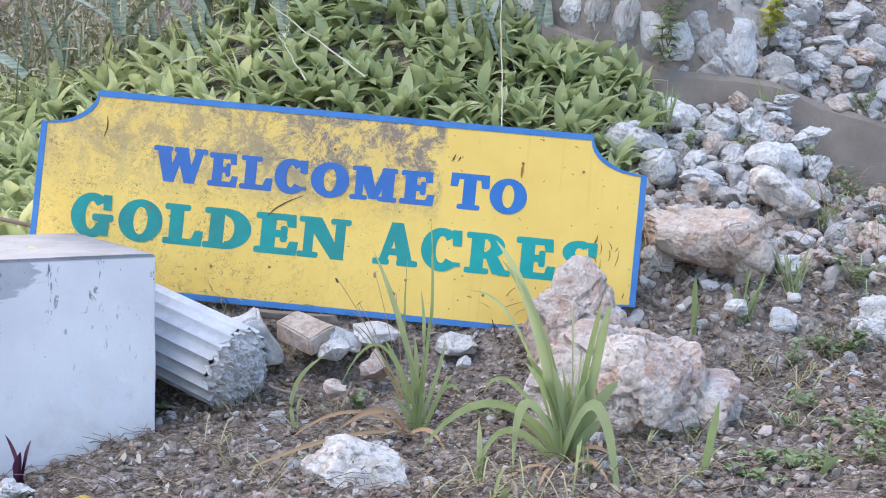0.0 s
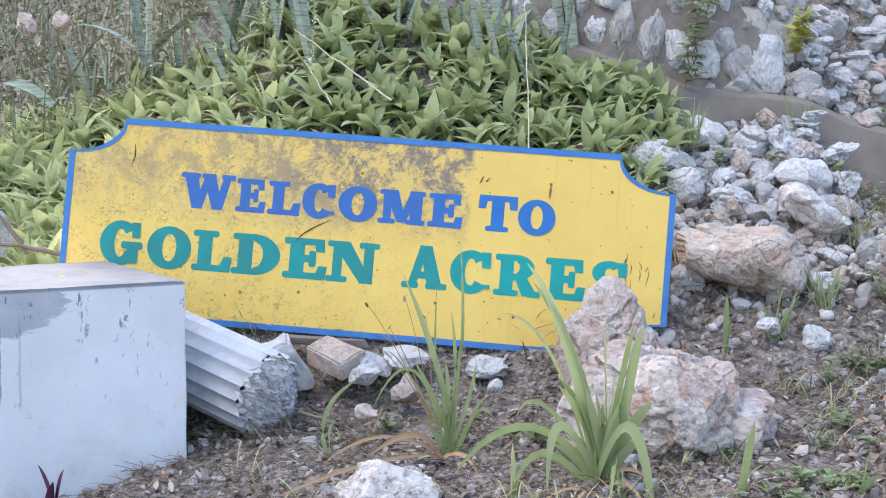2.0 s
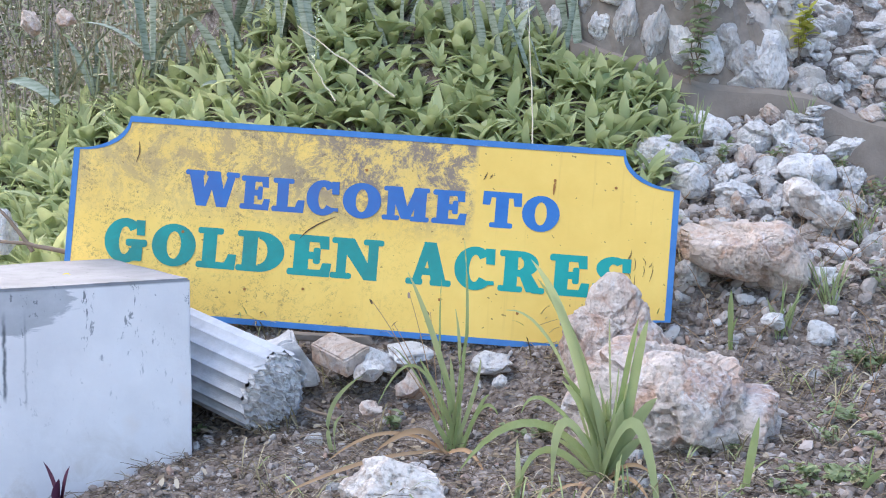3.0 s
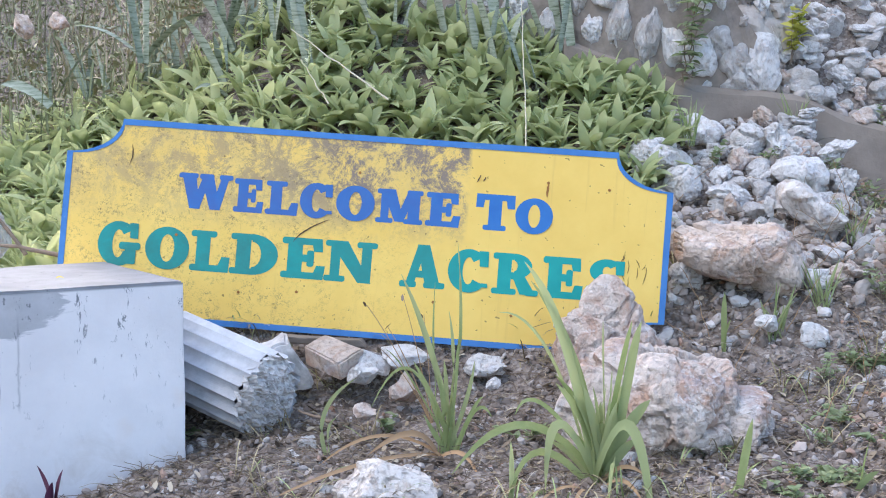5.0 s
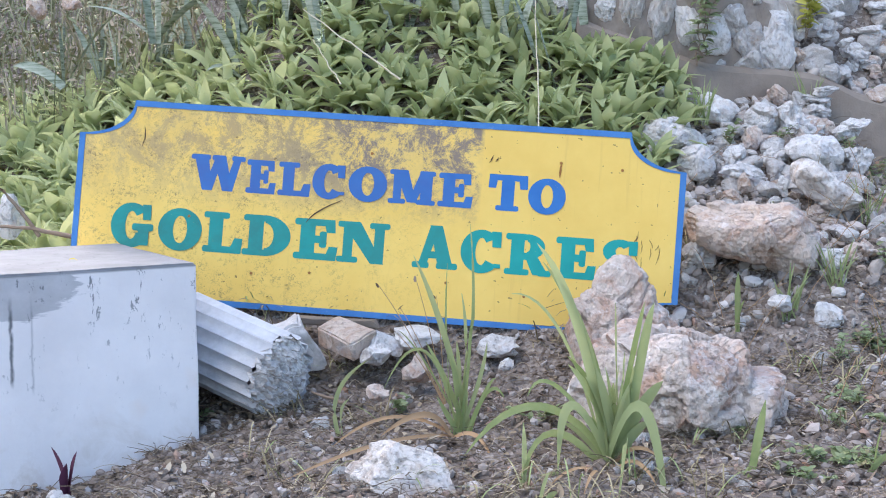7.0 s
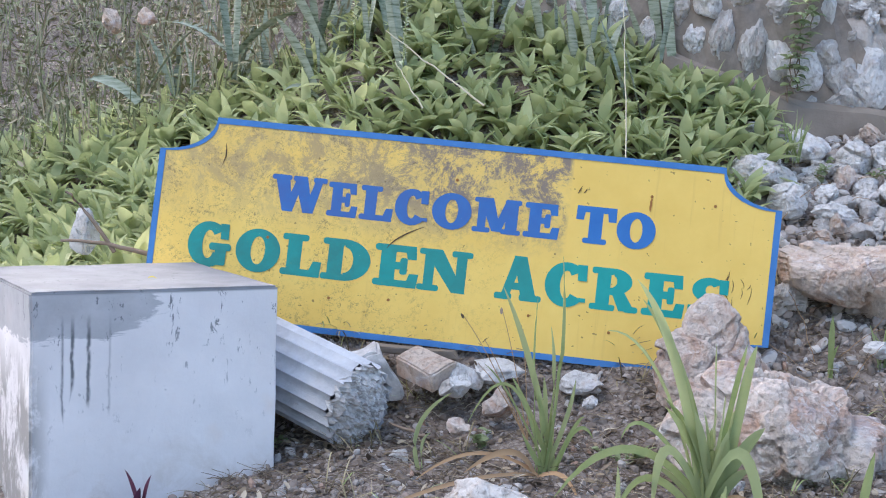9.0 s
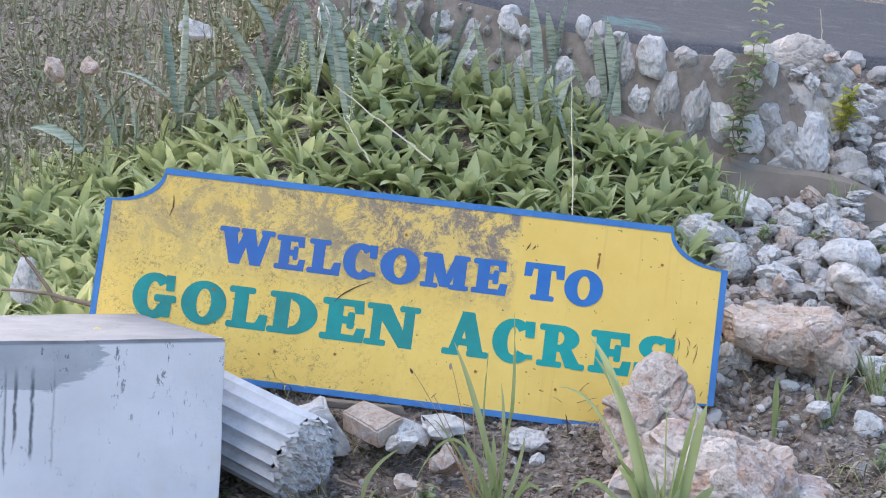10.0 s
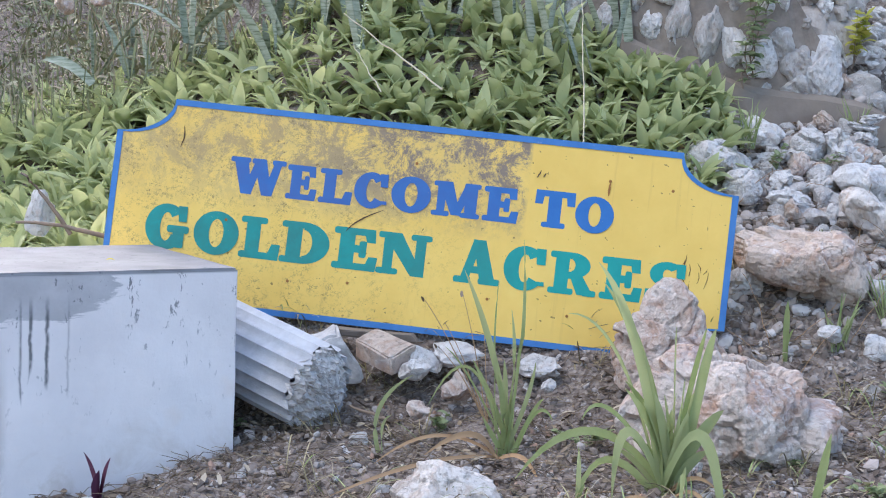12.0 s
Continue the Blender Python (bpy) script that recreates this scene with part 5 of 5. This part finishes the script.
# purple plant, fallen leaf and petals by the block
clump("purple_plant", "dark purple spear leaves at the foot of the block", (-0.905, -1.04, -0.08), [((-0.055, 0.0, 0.14), 0.02, 0.022), ((0.03, 0.0, 0.125), 0.02, 0.020), ((0.0, -0.02, 0.09), 0.01, 0.034)], PURPLE, seed=3, spread=0.008)
YELLOW_LEAF = make_stem("yellow_leaf", "c9b84a", "b8a640")
PINK = make_stem("pink_petal", "c04a7a", "a83c66")
for name, label, mat, (px_, py_, s) in (("fallen_leaf", "yellow fallen leaf on the gravel", YELLOW_LEAF, (-0.66, -1.33, 1.0)), ("fallen_leaf", "small yellow leaf lying on the white block", YELLOW_LEAF, (-1.02, -0.57, 0.5)),
                                        ("petal", "magenta flower petal on the ground", PINK, (1.60, -1.05, 0.7)), ("petal", "magenta flower petal on the ground", PINK, (1.72, -0.85, 0.7))):
    v, f = leaf_shape(0.06 * s, 0.014 * s, 20, 60)
    z = 0.614 if "block" in label else rough_height(px_, py_) + 0.008
    tagged(part(name, mesh_of(name, v, f, mat), None, "", pose(px_, py_, z, 10, 0, 20)), label, "leaf")


# ---- stems and twigs ----
STALK = make_stem("pale_stalk", "cfc6b0", "b8ac92")
stick("flower_stalk", "thin pale stalk leaning over the plant bed", (0.06, 1.08, 1.27), (-0.42, 1.3, 1.61), 0.0, 0.0055, STALK)
stick("flower_stalk", "short pale stalk leaning over the plant bed", (-0.22, 1.1, 1.25), (-0.365, 1.25, 1.465), 0.0, 0.004, STALK)
stick("flower_stalk", "thin dry stalk standing at the road edge", (1.952, 1.72, 1.90), (1.934, 1.72, 2.125), 0.0, 0.003, STALK)
stick("flower_stalk", "tall thin dry stalk standing in the plant bed", (0.683, 0.7, 1.0), (0.676, 1.2, 1.77), 0.0, 0.0035, STALK)
stick("branch", "bare grey branch lying behind the block", (-1.22, 0.3, 0.60), (-1.62, 0.3, 0.66), 0.02, 0.012, TWIG)
stick("branch", "bare grey branch propped behind the block", (-1.40, 0.3, 0.62), (-1.60, 0.3, 0.86), 0.02, 0.010, TWIG)
stick("branch", "grey stick lying on the gravel", (-0.02, -0.62, 0.10), (-0.18, -0.50, 0.13), 0.0, 0.008, TWIG)
rnd = random.Random(77)
for i in range(60):
    gx, gy = rnd.uniform(1.2, 2.6), rnd.uniform(-0.9, 1.0)
    z = rough_height(gx, gy)
    stick("straw", "thin dry grass straw on the bank", (gx, gy, z), (gx + rnd.uniform(-0.25, 0.25), gy + rnd.uniform(-0.1, 0.1), z + rnd.uniform(0.03, 0.28)), rnd.uniform(0, 0.06), 0.0018, DRY, "straw", 0.01, "dry straws")


def seed_stalks():
    """Dry seed stalks before the sign, each with a dark head."""
    r = random.Random(14)
    for tx, tz in ((-0.33, 0.44), (-0.26, 0.36), (-0.20, 0.46), (-0.13, 0.40), (-0.28, 0.28)):
        ob = tagged(new("seed_stalk"), "dry brown seed stalk with a dark head", "stalk", "seed stalks")
        ob.location = (0.40, -0.55, 0.08)
        v, f = tube_pts(arc((-0.1, 0, 0), (tx, r.uniform(-0.03, 0.03), tz), 0.03), 0.0026, 0.0014, 4)
        part("stalk", mesh_of("stalk", v, f, DRY), ob)
        v, f = leaf_shape(0.03, 0.005, 50, 20, 3)
        part("seed_head", mesh_of("seed_head", v, f, TWIG), ob, "", pose(tx - 0.005, 0, tz - 0.01, 0, 0, r.uniform(0, 360)))


seed_stalks()


FLOWER = make_stem("pale_flower", "e4e6d0", "cdd2b0")


def flower_spike(foot, top, seed, first=0.3):
    """A stalk with small starry flowers all round its upper part."""
    ob = tagged(new("flower_spike"), "slender spike of tiny pale flowers above the bed", "flower", "flower spikes")
    ob.location = foot
    v, f = tube_pts(arc((0, 0, 0), top, 0.01), 0.005, 0.0025)
    part("stalk", mesh_of("stalk", v, f, GRASS), ob)
    r = random.Random(seed)
    v, f = leaf_shape(0.036, 0.007, 35, 40, 4)
    me = mesh_of("flower", v, f, FLOWER)
    for i in range(60):
        s = first + (1 - first) * i / 60
        part("flower", me, ob, "", pose(top[0] * s, top[1] * s, top[2] * s, r.uniform(-25, 25), r.uniform(-20, 20), r.uniform(0, 360)) @ Matrix.Scale(1.15 - 0.5 * s, 4))


flower_spike((-0.35, 1.42, 1.28), (0.02, 0.03, 0.57), 4)
flower_spike((-0.14, 1.72, 1.62), (-0.08, 0.0, 0.47), 5)
flower_spike((-0.62, 1.75, 1.50), (0.0, 0.0, 0.36), 6, 0.45)


# ---- loose stuff on the ground ----
def scatter(n, seed, area, keep=None):
    r = random.Random(seed)
    out = []
    while len(out) < n:
        x, y = r.uniform(area[0], area[1]), r.uniform(area[2], area[3])
        if keep is None or keep(x, y, r):
            out.append((x, y, r))
    return out


def under_things(x, y):
    """Inside the white block."""
    yaw = math.atan2(0.436, 0.69)
    dx, dy = x + 0.557, y + 0.642
    a, b = dx * math.cos(yaw) + dy * math.sin(yaw), -dx * math.sin(yaw) + dy * math.cos(yaw)
    return -0.84 < a < 0.0 and 0.0 < b < 0.88


def open_ground(x, y, r):
    if under_things(x, y) or y > wall_line(x) - 0.1:
        return False
    if x < 1.25 and y > 0.3:
        return False
    return True


def gravel():
    """Pebbles of all sizes, one mesh."""
    base = []
    for k in range(10):
        bm = bmesh.new()
        bmesh.ops.create_icosphere(bm, subdivisions=1, radius=1.0)
        rr = random.Random(k)
        vs = [v.co * rr.uniform(0.65, 1.1) for v in bm.verts]
        fs = [tuple(v.index for v in f.verts) for f in bm.faces]
        bm.free()
        base.append((vs, fs))
    verts, faces = [], []
    for x, y, r in scatter(20000, 31, (-2.2, 3.0, -2.2, 1.45), lambda x, y, r: open_ground(x, y, r) and r.random() < (1.0 if y > -1.7 else 0.5) and noise.noise((x * 2.2, y * 2.2, 4)) > -0.35 + 0.5 * r.random() - 0.35):
        vs, fs = base[r.randrange(10)]
        s = 0.004 + (0.020 if x < 1.2 else 0.028) * r.random() ** 2.6 + (0.01 if r.random() < 0.05 else 0)
        m = pose(x, y, rough_height(x, y) + s * 0.25, r.uniform(0, 360), r.uniform(0, 360), 0) @ Matrix.Diagonal((s, s * r.uniform(0.6, 1), s * r.uniform(0.4, 0.8), 1))
        i0 = len(verts)
        verts += [m @ v for v in vs]
        faces += [tuple(i0 + j for j in q) for q in fs]
    k = Mat("gravel_stone", 0.92, 0.2)
    c = k.ramp(k.rand(True), (0.0, lin("6e6259")), (0.35, lin("877b72")), (0.7, lin("a0968e")), (0.9, lin("c2bcb8")), (1.0, lin("a8826a")))
    k.color(k.mix(k.math("MULTIPLY", k.noise(60, 5), 0.35), c, lin("75695f")))
    k.bump(k.noise(120, 5), 0.5, 0.004)
    return mesh_of("gravel", verts, faces, k.m, False)


tagged(part("gravel", gravel()), "loose pale and brown gravel over the earth", "gravel", kind="stuff")


def litter():
    verts, faces = [], []
    spots = scatter(13000, 41, (-2.0, 2.8, -2.1, 1.4), open_ground) + scatter(5200, 42, (-2.8, 1.4, 0.25, 2.4), lambda x, y, r: y < wall_line(x) - 0.05)
    for x, y, r in spots:
        z = rough_height(x, y) + 0.008
        if r.random() < 0.45:
            v, f = leaf_shape(r.uniform(0.02, 0.055), r.uniform(0.004, 0.011), r.uniform(-10, 30), r.uniform(-40, 60), 3)
        else:
            ln = r.uniform(0.03, 0.16)
            v, f = tube_pts(arc((0, 0, 0), (ln, 0, r.uniform(-0.01, 0.03)), r.uniform(0, 0.02), 4, 0.008, r.random() * 50), 0.0016, 0.0010, 3)
        m = pose(x, y, z, r.uniform(-25, 25), r.uniform(-15, 10), r.uniform(0, 360))
        i0 = len(verts)
        verts += [m @ Vector(p) for p in v]
        faces += [tuple(i0 + j for j in q) for q in f]
    k = Mat("dead_leaf_litter", 0.85, 0.2)
    k.color(k.ramp(k.rand(True), (0.0, lin("5c5148")), (0.45, lin("7a6c5e")), (0.8, lin("96866f")), (1.0, lin("bdb09c"))))
    return mesh_of("litter", verts, faces, k.m)


tagged(part("leaf_litter", litter()), "dry leaves, straw and twigs strewn on the earth", "litter", kind="stuff")


def dry_grass():
    """Thin dry grass in loose tufts over the gravel."""
    verts, faces = [], []
    for x, y, r in scatter(80, 43, (-0.7, 2.7, -1.7, 0.9), lambda x, y, r: open_ground(x, y, r) and noise.noise((x * 1.7, y * 1.7, 9)) > -0.1):
        for _ in range(r.randrange(5, 13)):
            bx, by = x + r.gauss(0, 0.03), y + r.gauss(0, 0.03)
            v, f = blade((0, 0, 0), (r.uniform(-0.14, 0.14), r.uniform(-0.14, 0.14), r.uniform(0.0, 0.12)), r.uniform(0.02, 0.09), 0.0016, 5)
            m = pose(bx, by, rough_height(bx, by))
            i0 = len(verts)
            verts += [m @ Vector(p) for p in v]
            faces += [tuple(i0 + j for j in q) for q in f]
    k = Mat("dry_grass_blade", 0.8, 0.2)
    k.color(k.ramp(k.rand(True), (0.0, lin("75694f")), (0.35, lin("958968")), (0.7, lin("ac9f80")), (0.85, lin("8c9a62")), (1.0, lin("a8b07c"))))
    return mesh_of("dry_grass", verts, faces, k.m)


tagged(part("dry_grass", dry_grass()), "thin dry and green grass over the gravel", "grass", kind="stuff")


def rubble():
    """Single stones on the bank and the heap, and the smaller pieces between them as one mesh."""
    kinds = [rock_mesh("rubble_stone", RUBBLE_STONES[(0, 1, 0, 2, 1)[k % 5]], 300 + k, (1, 0.85, 0.7), 3, 9, 0.07) for k in range(12)]
    for x, y, r in scatter(190, 51, (-0.6, 2.9, -1.6, 1.42), lambda x, y, r: open_ground(x, y, r) and not (x > 2.12 and y > 0.75) and r.random() < (1.0 if x > 1.2 and y > 0.1 + 0.3 * (x - 1.2) else 0.10)):
        s = r.uniform(0.03, 0.078) if y > 0.3 else r.uniform(0.016, 0.038)
        ob = part("rubble_stone", kinds[r.randrange(12)], None, "", pose(x, y, rough_height(x, y) + s * 0.3, r.uniform(0, 360), r.uniform(-30, 30), r.uniform(0, 360)) @ Matrix.Scale(s, 4))
        tagged(ob, "broken limestone piece in the rubble on the bank", "rock", "rubble stones")
    for x, y, r in scatter(85, 52, (1.72, 2.75, 1.5, 2.1)):
        s = r.uniform(0.04, 0.09)
        z = max(height(x, y), foot_top(x)) + s * 0.3 + 0.14 * math.exp(-((x - 1.95) / 0.22) ** 2 - ((y - 1.75) / 0.2) ** 2)
        ob = part("rubble_stone", kinds[r.randrange(12)], None, "", pose(x, y, z, r.uniform(0, 360), r.uniform(-30, 30), r.uniform(0, 360)) @ Matrix.Scale(s, 4))
        tagged(ob, "broken limestone piece on the heap by the road", "rock", "heap stones")
    base = []
    for k in range(6):
        me = rock_mesh("chip", ROCK, 400 + k, (1, 0.8, 0.6), 2, 8, 0.05)
        base.append(([v.co.copy() for v in me.vertices], [tuple(q.vertices) for q in me.polygons]))
    verts, faces = [], []
    spots = scatter(620, 53, (1.1, 2.9, -0.2, 1.45), lambda x, y, r: open_ground(x, y, r) and y > -0.1 + 0.25 * (x - 1.2) and not (x > 2.15 and y > 0.8)) + scatter(330, 54, (1.65, 3.4, 1.5, 2.5))
    for x, y, r in spots:
        s = 0.012 + 0.03 * r.random() ** 1.6
        z = rough_height(x, y) if y < 1.48 else max(height(x, y), foot_top(x))
        vs, fs = base[r.randrange(6)]
        m = pose(x, y, z + s * 0.35, r.uniform(0, 360), r.uniform(0, 360), 0) @ Matrix.Scale(s, 4)
        i0 = len(verts)
        verts += [m @ v for v in vs]
        faces += [tuple(i0 + j for j in q) for q in fs]
    k = Mat("limestone_chip", 0.92, 0.2)
    c = k.ramp(k.rand(True), (0.0, lin("988e88")), (0.4, lin("bcb4ae")), (0.8, lin("dad5d1")), (1.0, lin("bd9c84")))
    k.color(k.mix(k.math("MULTIPLY", k.noise(40, 7), 0.5), c, lin("8d8177")))
    k.bump(k.noise(60, 8), 0.7, 0.01)
    tagged(part("limestone_chips", mesh_of("limestone_chips", verts, faces, k.m, False)), "small broken limestone chips between the rubble", "rubble", kind="stuff")


rubble()


def far_growth():
    """Dry scrub on the rising ground beyond the bed."""
    verts, faces = [], []
    r = random.Random(61)
    for i in range(7500):
        x, y = r.uniform(-6.5, 0.1), 2.1 + 8.0 * r.random() ** 1.5
        if x > -0.35 and y > wall_line(x) - 0.1:
            continue
        if y < 2.15 + 0.2 * noise.noise((x, 0, 0)):
            continue
        z = height(x, y)
        if r.random() < 0.68:
            v, f = blade((0, 0, 0), (r.uniform(-0.3, 0.3), 0, r.uniform(0.12, 0.5)), r.uniform(0, 0.15), r.uniform(0.002, 0.006), 5)
            m = pose(x, y, z, 0, 0, r.uniform(0, 360))
            i0 = len(verts)
            verts += [m @ Vector(p) for p in v]
            faces += [tuple(i0 + j for j in q) for q in f]
        else:
            top = r.uniform(0.02, 0.45)
            for _ in range(9):
                v, f = leaf_shape(r.uniform(0.04, 0.09), r.uniform(0.007, 0.014), r.uniform(-20, 60), r.uniform(0, 60), 3)
                m = pose(x + r.gauss(0, 0.07), y + r.gauss(0, 0.07), z + top * r.random(), r.uniform(-40, 40), 0, r.uniform(0, 360))
                i0 = len(verts)
                verts += [m @ Vector(p) for p in v]
                faces += [tuple(i0 + j for j in q) for q in f]
    k = Mat("dry_scrub", 0.8, 0.2)
    k.color(k.ramp(k.rand(True), (0.0, lin("707556")), (0.35, lin("858a68")), (0.7, lin("989478")), (1.0, lin("a89a84"))))
    return mesh_of("scrub", verts, faces, k.m)


tagged(part("scrub", far_growth()), "tangle of dry scrub and grass uphill of the bed", "scrub", kind="stuff")
boulder("stone", "pale stone half hidden in the bed behind the block", ROCK, (-1.59, 0.5, 0.69), (0.06, 0.05, 0.10), 71, level=3)
boulder("stone", "pale stone in the scrub on the hill", ROCK_BROWN, (-2.35, 3.4, 1.78), (0.07, 0.06, 0.08), 72, level=3)
boulder("stone", "pale stone in the scrub on the hill", ROCK_BROWN, (-2.14, 3.45, 1.82), (0.07, 0.06, 0.06), 73, level=3)
# stands in for crumpled white plastic, using the stone mesh and limestone material
boulder("stone", "crumpled white plastic in the hill scrub, shaped as a stone", ROCK, (-1.48, 3.4, 2.06), (0.12, 0.08, 0.07), 74, level=3)
wall_stones()
